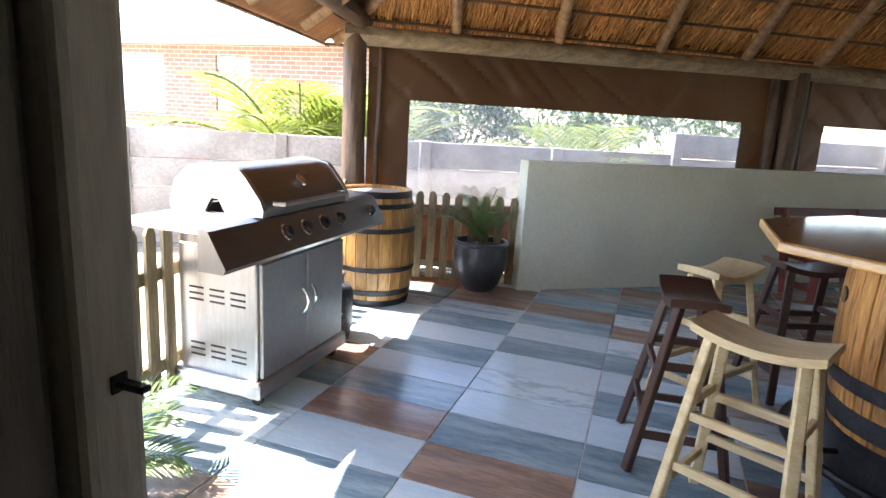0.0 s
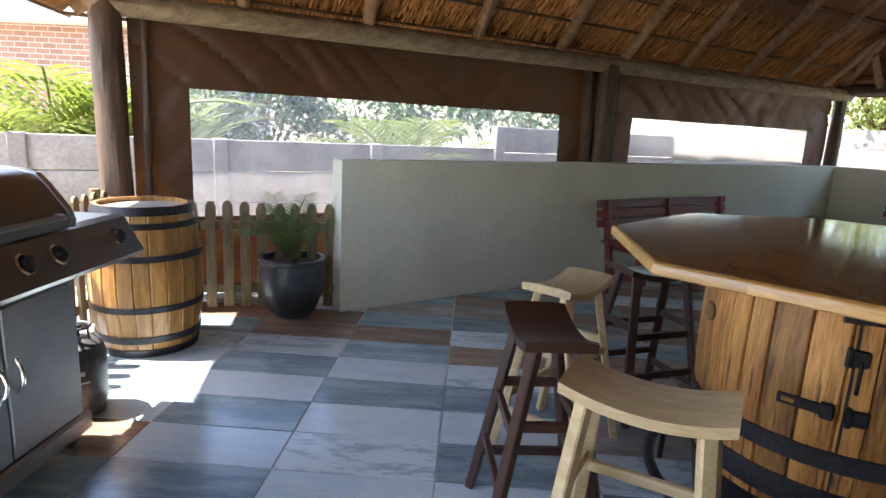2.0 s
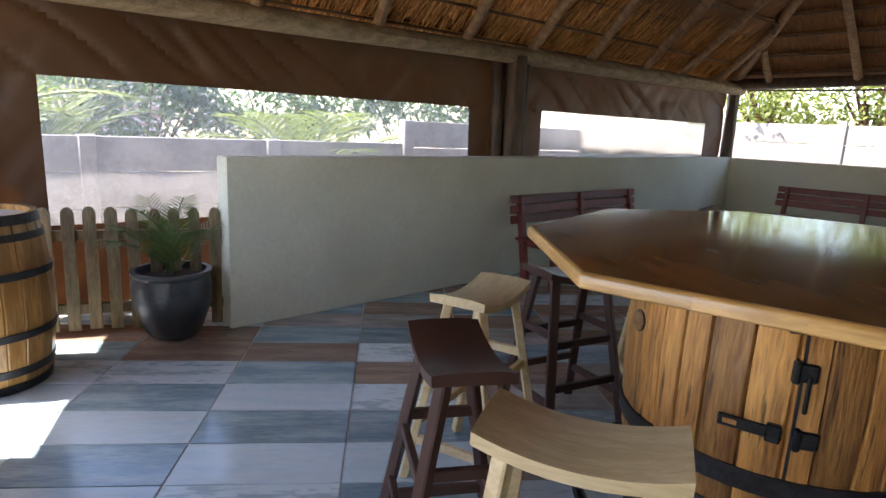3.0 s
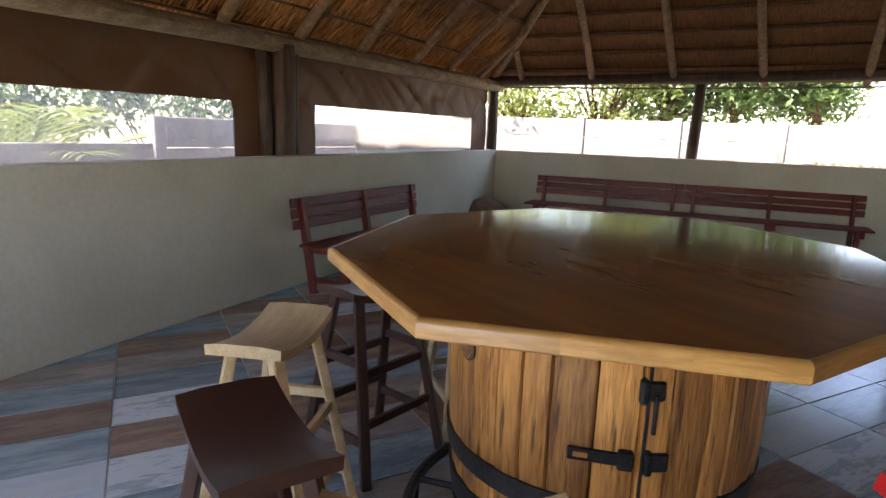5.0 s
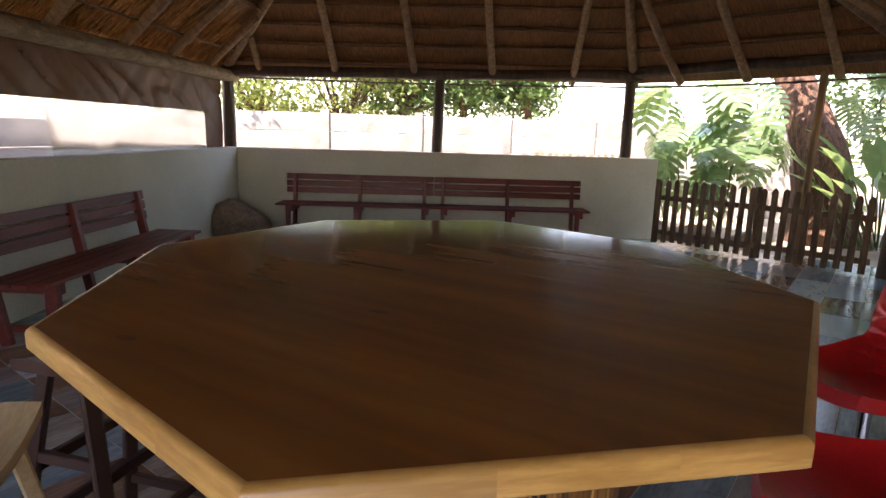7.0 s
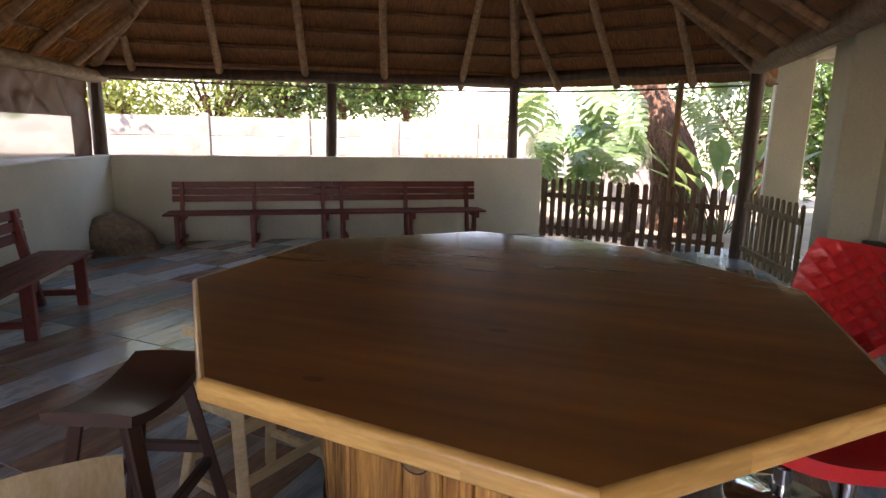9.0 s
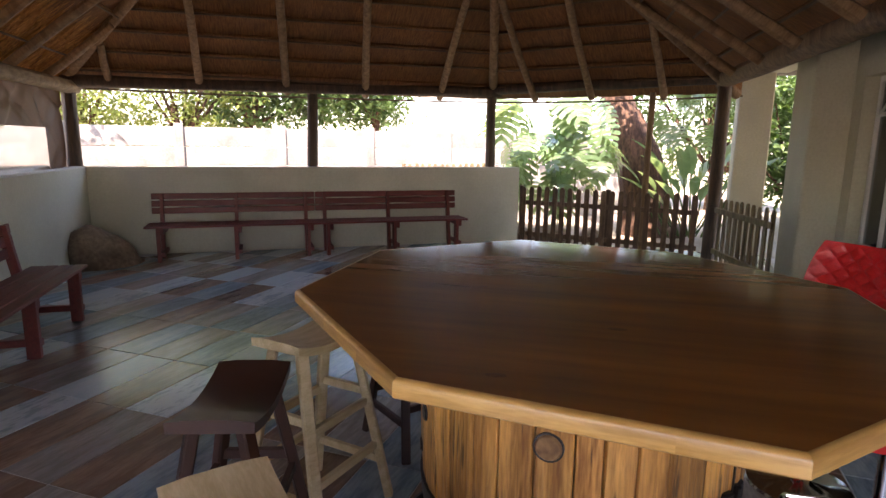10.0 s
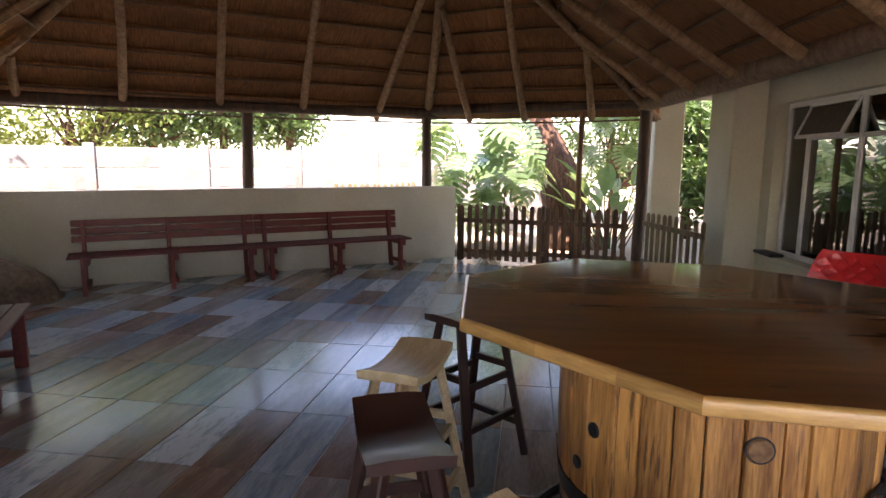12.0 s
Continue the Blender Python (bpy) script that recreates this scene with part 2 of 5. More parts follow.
TAPE = surf("frame_paint", (0.34, 0.31, 0.26), (0.46, 0.42, 0.36), 4, 0.5, 0.1, (6, 6, 1), 5)
PANE = glassy("window_pane", (0.30, 0.32, 0.31), 0.02, 2.6, 0.0)
GAS = surf("grey_gas_steel", (0.06, 0.065, 0.07), (0.12, 0.125, 0.13), 6, 0.4, 0.1, metal=0.4)


# ---- mesh helpers ----
def mesh(bm, name, material, smooth=False, angle=35):
    me = bpy.data.meshes.new(name)
    bmesh.ops.recalc_face_normals(bm, faces=bm.faces)
    if smooth:
        for f in bm.faces:
            f.smooth = True
        for e in bm.edges:
            if len(e.link_faces) == 2 and e.calc_face_angle(0) > radians(angle):
                e.smooth = False
    bm.to_mesh(me)
    bm.free()
    me.materials.append(material)
    return me


def part(name, bm, material, parent, label="", smooth=False, m=None):
    me = bm if isinstance(bm, bpy.types.Mesh) else mesh(bm, name, material, smooth)
    ob = new(name, me)
    ob.parent = parent
    if m is not None:
        ob.matrix_basis = m
    return tagged(ob, label) if label else ob


def thing(name, label, category, m=None, group=""):
    ob = new(name)
    ob.empty_display_size = 0.1
    ob.matrix_basis = m if m is not None else Matrix()
    return tagged(ob, label, category, group)


def structure(name, bm, material, label, category, smooth=False, m=None):
    ob = new(name, mesh(bm, name, material, smooth))
    if m is not None:
        ob.matrix_basis = m
    return tagged(ob, label, category, "", "structure")


def box(bm, size, m=None, bevel=0.0, seg=1):
    """A box of that size about the origin of m."""
    r = bmesh.ops.create_cube(bm, size=1.0)
    vs = r["verts"]
    bmesh.ops.scale(bm, vec=size, verts=vs)
    if bevel:
        es = list({e for v in vs for e in v.link_edges})
        r = bmesh.ops.bevel(bm, geom=vs + es, offset=bevel, segments=seg, affect="EDGES", profile=0.5)
        vs = list({v for f in r["faces"] for v in f.verts} | {v for v in vs if v.is_valid})
    if m is not None:
        bmesh.ops.transform(bm, matrix=m, verts=vs)
    return vs


def boxed(size, m=None, bevel=0.0, seg=1):
    bm = bmesh.new()
    box(bm, size, m, bevel, seg)
    return bm


def along(a, b):
    """A pose at a whose z runs to b."""
    a, b = Vector(a), Vector(b)
    return Matrix.Translation(a) @ (b - a).to_track_quat("Z", "Y").to_matrix().to_4x4()


def bar(bm, a, b, w, d, bevel=0.004, roll=0.0):
    n = (Vector(b) - Vector(a)).length
    return box(bm, (w, d, n), along(a, b) @ pose(0, 0, n / 2, 0, 0, roll), bevel)


def pole(bm, a, b, r0, r1, seg=10, rings=8, bend=0.0, seed=0):
    """A round pole from a to b, tapered, with a slight natural bend and uneven girth."""
    m, n = along(a, b), (Vector(b) - Vector(a)).length
    rng = random.Random(seed)
    px, py = rng.uniform(0, 6), rng.uniform(0, 6)
    rows = []
    for i in range(rings + 1):
        t = i / rings
        r = r0 + (r1 - r0) * t
        cx, cy = bend * math.sin(t * 3.1 + px) - bend * math.sin(px), bend * math.cos(t * 2.7 + py) - bend * math.cos(py)
        rows.append([bm.verts.new(m @ Vector((cx + math.cos(k * math.tau / seg) * r * (1 + 0.06 * math.sin(3 * k + i * 1.3 + px)),
                                              cy + math.sin(k * math.tau / seg) * r * (1 + 0.06 * math.sin(2 * k + i + py)), n * t))) for k in range(seg)])
    for a_, b_ in zip(rows, rows[1:]):
        for k in range(seg):
            bm.faces.new((a_[k], a_[(k + 1) % seg], b_[(k + 1) % seg], b_[k]))
    bm.faces.new(rows[0][::-1])
    bm.faces.new(rows[-1])


def lathe(bm, profile, seg=32, m=None):
    rows = []
    for r, z in profile:
        rows.append([bm.verts.new((r * math.cos(k * math.tau / seg), r * math.sin(k * math.tau / seg), z)) for k in range(seg)])
    for a_, b_ in zip(rows, rows[1:]):
        for k in range(seg):
            bm.faces.new((a_[k], a_[(k + 1) % seg], b_[(k + 1) % seg], b_[k]))
    if profile[0][0] > 1e-4:
        bm.faces.new(rows[0][::-1])
    if profile[-1][0] > 1e-4:
        bm.faces.new(rows[-1])
    vs = [v for r in rows for v in r]
    if m is not None:
        bmesh.ops.transform(bm, matrix=m, verts=vs)
    bmesh.ops.remove_doubles(bm, verts=vs, dist=1e-5)


def tube(bm, pts, r, seg=8, closed=False):
    """A round rod bent along the points."""
    pts = [Vector(p) for p in pts]
    rows, n = [], len(pts)
    side = None
    for i, p in enumerate(pts):
        d = (pts[(i + 1) % n] - pts[i - 1]) if closed else (pts[min(i + 1, n - 1)] - pts[max(i - 1, 0)])
        d.normalize()
        if side is None:
            side = d.orthogonal().normalized()
        side = (side - d * side.dot(d)).normalized()
        up = d.cross(side)
        rows.append([bm.verts.new(p + (side * math.cos(k * math.tau / seg) + up * math.sin(k * math.tau / seg)) * r) for k in range(seg)])
    pairs = list(zip(rows, rows[1:])) + ([(rows[-1], rows[0])] if closed else [])
    for a_, b_ in pairs:
        for k in range(seg):
            bm.faces.new((a_[k], a_[(k + 1) % seg], b_[(k + 1) % seg], b_[k]))
    if not closed:
        bm.faces.new(rows[0][::-1])
        bm.faces.new(rows[-1])


def prism(bm, outline, z0, z1):
    """An upright prism over a flat outline of (x, y)."""
    lo = [bm.verts.new((x, y, z0)) for x, y in outline]
    hi = [bm.verts.new((x, y, z1)) for x, y in outline]
    n = len(outline)
    for i in range(n):
        bm.faces.new((lo[i], lo[(i + 1) % n], hi[(i + 1) % n], hi[i]))
    bm.faces.new(lo[::-1])
    bm.faces.new(hi)


def wall_block(bm, a, b, thick, z0, z1, bevel=0.0):
    """A straight wall from a to b (x, y), its thickness to the left of the way from a to b."""
    a, b = Vector((*a, 0)), Vector((*b, 0))
    d = (b - a)
    n = Vector((-d.y, d.x, 0)).normalized()
    c = (a + b) / 2 + n * thick / 2
    box(bm, (d.length, thick, z1 - z0), pose(c.x, c.y, (z0 + z1) / 2, 0, 0, math.degrees(math.atan2(d.y, d.x))), bevel, 2)


# ---- plan ----
EAVE = 2.15
P0, P2, P3, P4, P5 = Vector((-2.47, 4.78)), Vector((5.06, 9.40)), Vector((8.33, 4.93)), Vector((7.85, 1.85)), Vector((-1.45, 0.55))
CORNERS = [P0, P2, P3, P4, P5]       # the roof's corner posts, clockwise from above
PITCH = math.tan(radians(34))


def house_y(x):
    return 0.3 + 0.093 * x


# ground, floor slab
bm = bmesh.new()
box(bm, (160, 160, 0.1), pose(0, 0, -0.12))
structure("ground", bm, GROUND, "dry sandy garden ground with sparse green patches", "ground")
bm = bmesh.new()
prism(bm, [(-2.6, -1.5), (7.4, -1.5), (8.4, 1.0), (8.45, 4.75), (5.1, 9.4), (-2.6, 4.9)], -0.11, -0.004)
floor = structure("floor", bm, GROUT, "tiled patio floor with grey grout", "floor")

# low plastered walls
WA0, WA1, WB1 = (-0.92, 4.88), (4.96, 9.14), (8.42, 4.5)
bm = bmesh.new()
wall_block(bm, WA0, (WA1[0] + 0.113, WA1[1] + 0.082), 0.17, 0, 1.12, 0.012)
structure("wall_north", bm, PLASTER, "low cream plastered wall with rounded top edge", "wall", True)
bm = bmesh.new()
wall_block(bm, WA1, WB1, 0.17, 0, 1.118, 0.012)
structure("wall_east", bm, PLASTER, "low cream plastered wall behind the red benches", "wall", True)

# house wall with a doorway and a window; rooms behind it
bm = bmesh.new()
for x0, x1, z0, z1 in ((-1.4, -0.27, 0, 2.59), (-0.27, 0.68, 2.1, 2.59), (0.68, 3.2, 0, 2.59), (3.2, 6.04, 0, 0.55), (3.2, 6.04, 2.1, 2.59), (6.04, 6.3, 0, 2.59)):
    wall_block(bm, (x1, house_y(x1)), (x0, house_y(x0)), 0.26, z0, z1)
structure("wall_south", bm, HOUSE, "cream plastered house wall with doorway and window", "wall")
bm = bmesh.new()
for a, b_, z0, z1 in (((6.2, -4.0), (-1.4, -4.0), 0, 2.5), ((-1.3, -4.0), (-1.3, -0.1), 0, 2.5), ((6.1, 0.55), (6.1, -4.0), 0, 2.5), ((2.6, 0.2), (2.6, -4.0), 0, 2.5)):
    wall_block(bm, a, b_, 0.12, z0, z1)
structure("wall_inner", bm, HOUSE, "plain cream inner walls of the house", "wall")
bm = bmesh.new()
prism(bm, [(-1.35, -4.2), (6.3, -4.2), (6.3, 0.62), (-1.35, -0.12)], 2.5, 2.58)
structure("ceiling_house", bm, WHITE, "plain white room ceiling inside the house", "ceiling")
bm = bmesh.new()
prism(bm, [(-1.35, -4.2), (6.4, -4.2), (6.4, 0.55), (-1.35, -0.1)], -0.11, -0.002)
structure("floor_house", bm, GROUT, "plain grey room floor inside the house", "floor")
bm = bmesh.new()
SD = (P5 - P4).normalized()
SN = Vector((SD.y, -SD.x)) * 0.36
q0, q1 = P4 - SD * 1.3 + SN, P5 + SD * 0.05 + SN
# stretched past the house, out of view, to keep light off wall and pillars
prism(bm, [(-1.6, -4.4), (10.6, -4.4), (10.6, 1.9), (q0.x, q0.y), (q1.x, q1.y)], 2.6, 2.74)
structure("roof_house", bm, ROOFTILE, "flat house roof slab meeting the thatch, run out unseen to block light", "roof")
bm = bmesh.new()
box(bm, (0.85, 0.53, 2.59), pose(6.675, 0.95, 1.295), 0.015)
structure("pillar", bm, HOUSE, "square cream plastered house pillar", "pillar", True)
bm = bmesh.new()
box(bm, (0.35, 0.415, 2.59), pose(8.65, 1.383, 1.295), 0.015)
structure("pillar_far", bm, HOUSE, "square cream plastered pillar at the house corner", "pillar", True)
bm = bmesh.new()
wall_block(bm, (8.5, 1.3), (7.08, 1.12), 0.26, 2.42, 2.585)
structure("lintel", bm, HOUSE, "cream plastered lintel between two house pillars", "lintel")

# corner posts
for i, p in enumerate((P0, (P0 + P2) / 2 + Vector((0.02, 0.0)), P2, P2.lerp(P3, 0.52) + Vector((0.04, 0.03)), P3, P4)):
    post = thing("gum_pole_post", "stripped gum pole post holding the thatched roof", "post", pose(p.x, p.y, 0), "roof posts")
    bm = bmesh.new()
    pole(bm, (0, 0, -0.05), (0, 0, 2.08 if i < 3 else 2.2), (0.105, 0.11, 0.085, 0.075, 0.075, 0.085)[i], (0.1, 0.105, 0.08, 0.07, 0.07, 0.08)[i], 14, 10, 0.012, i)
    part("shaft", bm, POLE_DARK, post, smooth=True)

# ring beams
BEAM_Z = ((2.075, 2.085), (2.15, 2.23), (2.25, 2.33), (2.30, 2.27), (2.22, 2.18))
n = len(CORNERS)
for i in range(n):
    a, b = CORNERS[i], CORNERS[(i + 1) % n]
    if i in (3,):
        a, b = P4 + Vector((0.1, 0.0)), P5
    beam = thing("roof_beam", "round weathered pole beam under the thatch", "beam", Matrix(), "roof beams")
    d = (b - a).normalized() * 0.12
    bm = bmesh.new()
    pole(bm, (a.x - d.x, a.y - d.y, BEAM_Z[i][0]), (b.x + d.x, b.y + d.y, BEAM_Z[i][1]), (0.085, 0.075, 0.075, 0.115, 0.08)[i], (0.08, 0.07, 0.07, 0.11, 0.08)[i], 12, 14, 0.015, 40 + i)
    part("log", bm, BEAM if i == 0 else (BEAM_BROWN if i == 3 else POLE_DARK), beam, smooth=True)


# roof: a plane over each side, all of one pitch, meeting in hips
def inward(i):
    a, b = CORNERS[i], CORNERS[(i + 1) % n]
    d = (b - a).normalized()
    return a, d, Vector((d.y, -d.x))


SIDES = [inward(i) for i in range(n)]


def reach(i, p):
    a, _, nn = SIDES[i]
    return (p - a).dot(nn)


def clip(poly, f):
    """The part of a polygon where f is at or under zero."""
    out = []
    for p, q in zip(poly, poly[1:] + poly[:1]):
        fp, fq = f(p), f(q)
        if fp <= 0:
            out.append(p)
        if (fp < 0 < fq) or (fq < 0 < fp):
            out.append(p.lerp(q, fp / (fp - fq)))
    return out


OVERS = (0.36, 0.26, 0.26, 0.03, 0.42)      # how far each side's thatch reaches past its beam
ROOF = []
for i in range(n):
    a, d, nn = SIDES[i]
    poly = [a + d * x + nn * y for x, y in ((-12, -OVERS[i]), (22, -OVERS[i]), (22, 9), (-12, 9))]
    for j in range(n):
        if j != i:
            poly = clip(poly, lambda p, j=j, i=i: reach(i, p) - reach(j, p))
    ROOF.append(poly)
SLOPE = math.atan(PITCH)
# rafters of the three sides that are seen: place along the eave, sideways run per metre up the slope
RAFTERS = {
    0: [(-0.2, 0.0), (0.85, -0.2), (1.82, -0.22), (2.84, -0.24), (3.78, -0.24), (4.64, -0.20), (5.55, -0.30), (6.53, -0.30), (7.36, -0.26), (8.2, -0.2)],
    1: [(0.45, 0.02), (1.48, 0.03), (2.57, -0.06), (3.63, -0.10), (4.73, -0.05)],
    2: [(0.65, 0.05), (1.47, 0.03), (2.41, 0.0)],
}
bm_roof_label = "brown thatch roof seen from below"
for i in range(n):
    a, d, nn = SIDES[i]
    # local frame: x along the eave, y up the slope, z out of the roof
    up = Vector((nn.x * math.cos(SLOPE), nn.y * math.cos(SLOPE), math.sin(SLOPE)))
    ex = Vector((d.x, d.y, 0))
    ez = ex.cross(up)
    if ez.z < 0:
        ez = -ez
    ORI = Matrix((ex, up, ez)).transposed().to_4x4()
    ORI.translation = Vector((a.x, a.y, EAVE + 0.17))
    inv = ORI.inverted()
    flat = []
    for p in ROOF[i]:
        h = reach(i, p)
        q = inv @ Vector((p.x, p.y, EAVE + 0.17 + h * PITCH))
        flat.append(Vector((q.x, q.y)))
    ys = [q.y for q in flat]
    # thatch in courses, each a little bulged between its laths
    bm = bmesh.new()
    step, y = 0.345, min(ys)
    rng = random.Random(70 + i)
    lath_rows = []
    while y < max(ys) - 0.02:
        strip = clip(clip(flat, lambda p: y - p.y), lambda p: p.y - (y + step))
        if len(strip) > 2:
            x0, x1 = min(p.x for p in strip), max(p.x for p in strip)
            nx = max(2, int((x1 - x0) / 0.12))
            for k in range(nx):
                u0, u1 = x0 + (x1 - x0) * k / nx, x0 + (x1 - x0) * (k + 1) / nx
                cell = clip(clip(strip, lambda p: u0 - p.x), lambda p: p.x - u1)
                if len(cell) < 3:
                    continue
                lo, hi = [], []
                for p in cell:
                    t = (p.y - y) / step
                    bulge = -0.012 - 0.030 * min(1.0, max(0.0, t)) ** 2 + 0.018 * noise.noise((p.x * 5, p.y * 3, i * 9.0))
                    hi.append(bm.verts.new((p.x, p.y, bulge)))
                try:
                    bm.faces.new(hi)
                except ValueError:
                    continue
                # the butt end of the course, facing up the slope
                ends = [v for v in hi if v.co.y > y + step - 0.001]
                if len(ends) == 2:
                    e0, e1 = ends
                    bm.faces.new((e0, e1, bm.verts.new((e1.co.x, e1.co.y, 0.03)), bm.verts.new((e0.co.x, e0.co.y, 0.03))))
            lath_rows.append((y, x0, x1))
        y += step
    bmesh.ops.remove_doubles(bm, verts=bm.verts, dist=0.002)
    ceiling = structure("ceiling", bm, THATCH, bm_roof_label, "thatched roof", False, ORI)
    # laths across the rafters
    for y, x0, x1 in lath_rows:
        bm = bmesh.new()
        pole(bm, (x0 - 0.02, y, -0.07), (x1 + 0.02, y, -0.07), 0.014, 0.012, 6, 16, 0.02, int(y * 100) + i)
        part("lath", bm, LATH, ceiling, smooth=True)
    # rafters
    x0, x1 = min(q.x for q in flat), max(q.x for q in flat)
    edge = (CORNERS[(i + 1) % n] - CORNERS[i]).length
    if i in RAFTERS:
        spots = RAFTERS[i]
    else:
        cnt = max(3, round(edge / 0.92))
        spots = [(edge * k / cnt + rng.uniform(-0.06, 0.06), rng.uniform(-0.03, 0.03)) for k in range(-1, cnt + 2)]
    for k, (x, lean) in enumerate(spots):
        col = clip(clip(flat, lambda p: (x - 0.02) - p.x), lambda p: p.x - (x + 0.02))
        if len(col) < 3:
            continue
        yl, yh = min(p.y for p in col), max(p.y for p in col)
        if yh - yl < 0.4:
            continue
        low = max(yl, 0.1 if i == 3 else (-0.16 if i in (1, 2) else -0.32)) - 0.02
        # a leaning rafter stops where it meets the hip
        while yh > low + 0.3 and any(reach(j, a + d * (x + lean * yh) + nn * (yh * math.cos(SLOPE))) < yh * math.cos(SLOPE) for j in range(n) if j != i):
            yh -= 0.05
        bm = bmesh.new()
        pole(bm, (x + lean * low, low, -0.132), (x + lean * yh, yh - 0.02, -0.132), 0.05, 0.042, 10, 10, 0.018, 100 * i + k)
        part("rafter", bm, POLE, ceiling, smooth=True)
# outer skin of the roof, closed along the hips
bm = bmesh.new()
for i in range(n):
    bm.faces.new([bm.verts.new((p.x, p.y, EAVE + 0.42 + reach(i, p) * PITCH)) for p in ROOF[i]])
bmesh.ops.remove_doubles(bm, verts=bm.verts, dist=0.01)
rim = [e for e in bm.edges if len(e.link_faces) == 1]
r = bmesh.ops.extrude_edge_only(bm, edges=rim)
for v in [g for g in r["geom"] if isinstance(g, bmesh.types.BMVert)]:
    v.co.z -= 0.24
structure("roof", bm, THATCH, "outer thatch of the roof with its cut eave edge", "roof")
# hip rafters from the corner posts to the ridge
for i in range(n):
    c = CORNERS[i]
    d1, d0 = SIDES[i], SIDES[i - 1]
    ridge = [p for p in ROOF[i] if abs(reach(i, p) - reach(i - 1, p)) < 0.02]
    if len(ridge) > 1:
        e = max(ridge, key=lambda p: reach(i, p))
        h = reach(i, e)
        hip = thing("hip_rafter", "thick gum pole hip rafter under the thatch", "rafter", Matrix(), "hip rafters")
        bm = bmesh.new()
        o = (c - e).normalized() * 0.25
        pole(bm, (c.x + o.x, c.y + o.y, EAVE + 0.10 - 0.14), (e.x, e.y, EAVE + 0.02 + h * PITCH), 0.062, 0.055, 12, 12, 0.02, 300 + i)
        part("log", bm, POLE, hip, smooth=True)

# loose straw ends along the eave over the blinds, light put into their colour
a, d, nn = SIDES[0]
rng = random.Random(404)
verts, faces = [], []
L0 = (CORNERS[1] - CORNERS[0]).length
for k in range(5200):
    x, y0 = rng.uniform(0.1, L0 - 0.1), rng.uniform(-0.2, 0.45)
    ln_, wd, sk = rng.uniform(0.12, 0.30), rng.uniform(0.002, 0.0045), rng.uniform(-0.05, 0.05)
    q = []
    for yy, dx in ((y0, 0.0), (y0 + ln_, sk)):
        for sgn in (-1, 1):
            g2 = a + d * (x + dx + sgn * wd) + nn * yy
            z = EAVE + 0.17 + yy * PITCH - 0.055 - (0.035 * rng.random() if yy == y0 else 0.0)
            q.append((g2.x, g2.y, z))
    s0 = len(verts)
    verts += q
    faces.append((s0, s0 + 1, s0 + 3, s0 + 2))
me = bpy.data.meshes.new("straw")
me.from_pydata(verts, [], faces)
me.materials.append(LIT_STRAW)
straw = tagged(new("straw", me), "loose straw ends hanging along the eave, coloured orange to look lit", "straw", "", "stuff")


# ---- stools ----
def saddle_stool(m, wood, label):
    s = thing("bar_stool", label, "bar stool", m, "saddle stools round the table")
    # dished seat: long along x
    bm = bmesh.new()
    nx, ny, L, W = 14, 4, 0.208, 0.113
    def sx(u):
        return -0.035 * (1 - (u / L) ** 2)
    grid = {}
    for k in (0, 1):
        for i in range(nx + 1):
            for j in range(ny + 1):
                u, v = -L + 2 * L * i / nx, -W + 2 * W * j / ny
                z = 0.77 + sx(u) - (0.0 if k == 0 else 0.036)
                if k == 0 and j in (0, ny):
                    z -= 0.006
                grid[k, i, j] = bm.verts.new((u, v * (1.0 if k == 0 else 0.98), z))
    for i in range(nx):
        for j in range(ny):
            bm.faces.new((grid[0, i, j], grid[0, i + 1, j], grid[0, i + 1, j + 1], grid[0, i, j + 1]))
            bm.faces.new((grid[1, i, j], grid[1, i, j + 1], grid[1, i + 1, j + 1], grid[1, i + 1, j]))
    for i in range(nx):
        for j in (0, ny):
            bm.faces.new((grid[0, i, j], grid[0, i + 1, j], grid[1, i + 1, j], grid[1, i, j]))
    for j in range(ny):
        for i in (0, nx):
            bm.faces.new((grid[0, i, j], grid[0, i, j + 1], grid[1, i, j + 1], grid[1, i, j]))
    part("seat", bm, wood, s, smooth=True)
    top = {(a, b): Vector((a * 0.145, b * 0.066, 0.725)) for a in (-1, 1) for b in (-1, 1)}
    foot = {(a, b): Vector((a * 0.215, b * 0.195, 0.0)) for a in (-1, 1) for b in (-1, 1)}
    for k in top:
        bm = bmesh.new()
        bar(bm, foot[k], top[k], 0.042, 0.034, 0.005)
        part("leg", bm, wood, s)
    def at(k, z):
        return foot[k].lerp(top[k], z / 0.725)
    for a, b, z in (((-1, -1), (1, -1), 0.24), ((-1, 1), (1, 1), 0.24), ((-1, -1), (-1, 1), 0.17), ((1, -1), (1, 1), 0.17),
                    ((-1, -1), (1, -1), 0.43), ((-1, 1), (1, 1), 0.43), ((-1, -1), (-1, 1), 0.47), ((1, -1), (1, 1), 0.47)):
        bm = bmesh.new()
        bar(bm, at(a, z), at(b, z), 0.022, 0.034, 0.003)
        part("stretcher", bm, wood, s)
    return s


PALE_L, DARK_L = "pale natural wood saddle stool at the barrel table", "dark stained wood saddle stool at the barrel table"
saddle_stool(pose(0.48, 2.20, 0, 0, 0, -26), PALE_WOOD, PALE_L)
saddle_stool(pose(0.275, 2.67, 0, 0, 0, -84), DARK_WOOD, DARK_L)
saddle_stool(pose(0.445, 3.275, 0, 0, 0, 54), PALE_WOOD, PALE_L)
saddle_stool(pose(0.93, 3.685, 0, 0, 0, 22), DARK_WOOD, DARK_L)
saddle_stool(pose(1.50, 3.78, 0, 0, 0, -9), PALE_WOOD, PALE_L)
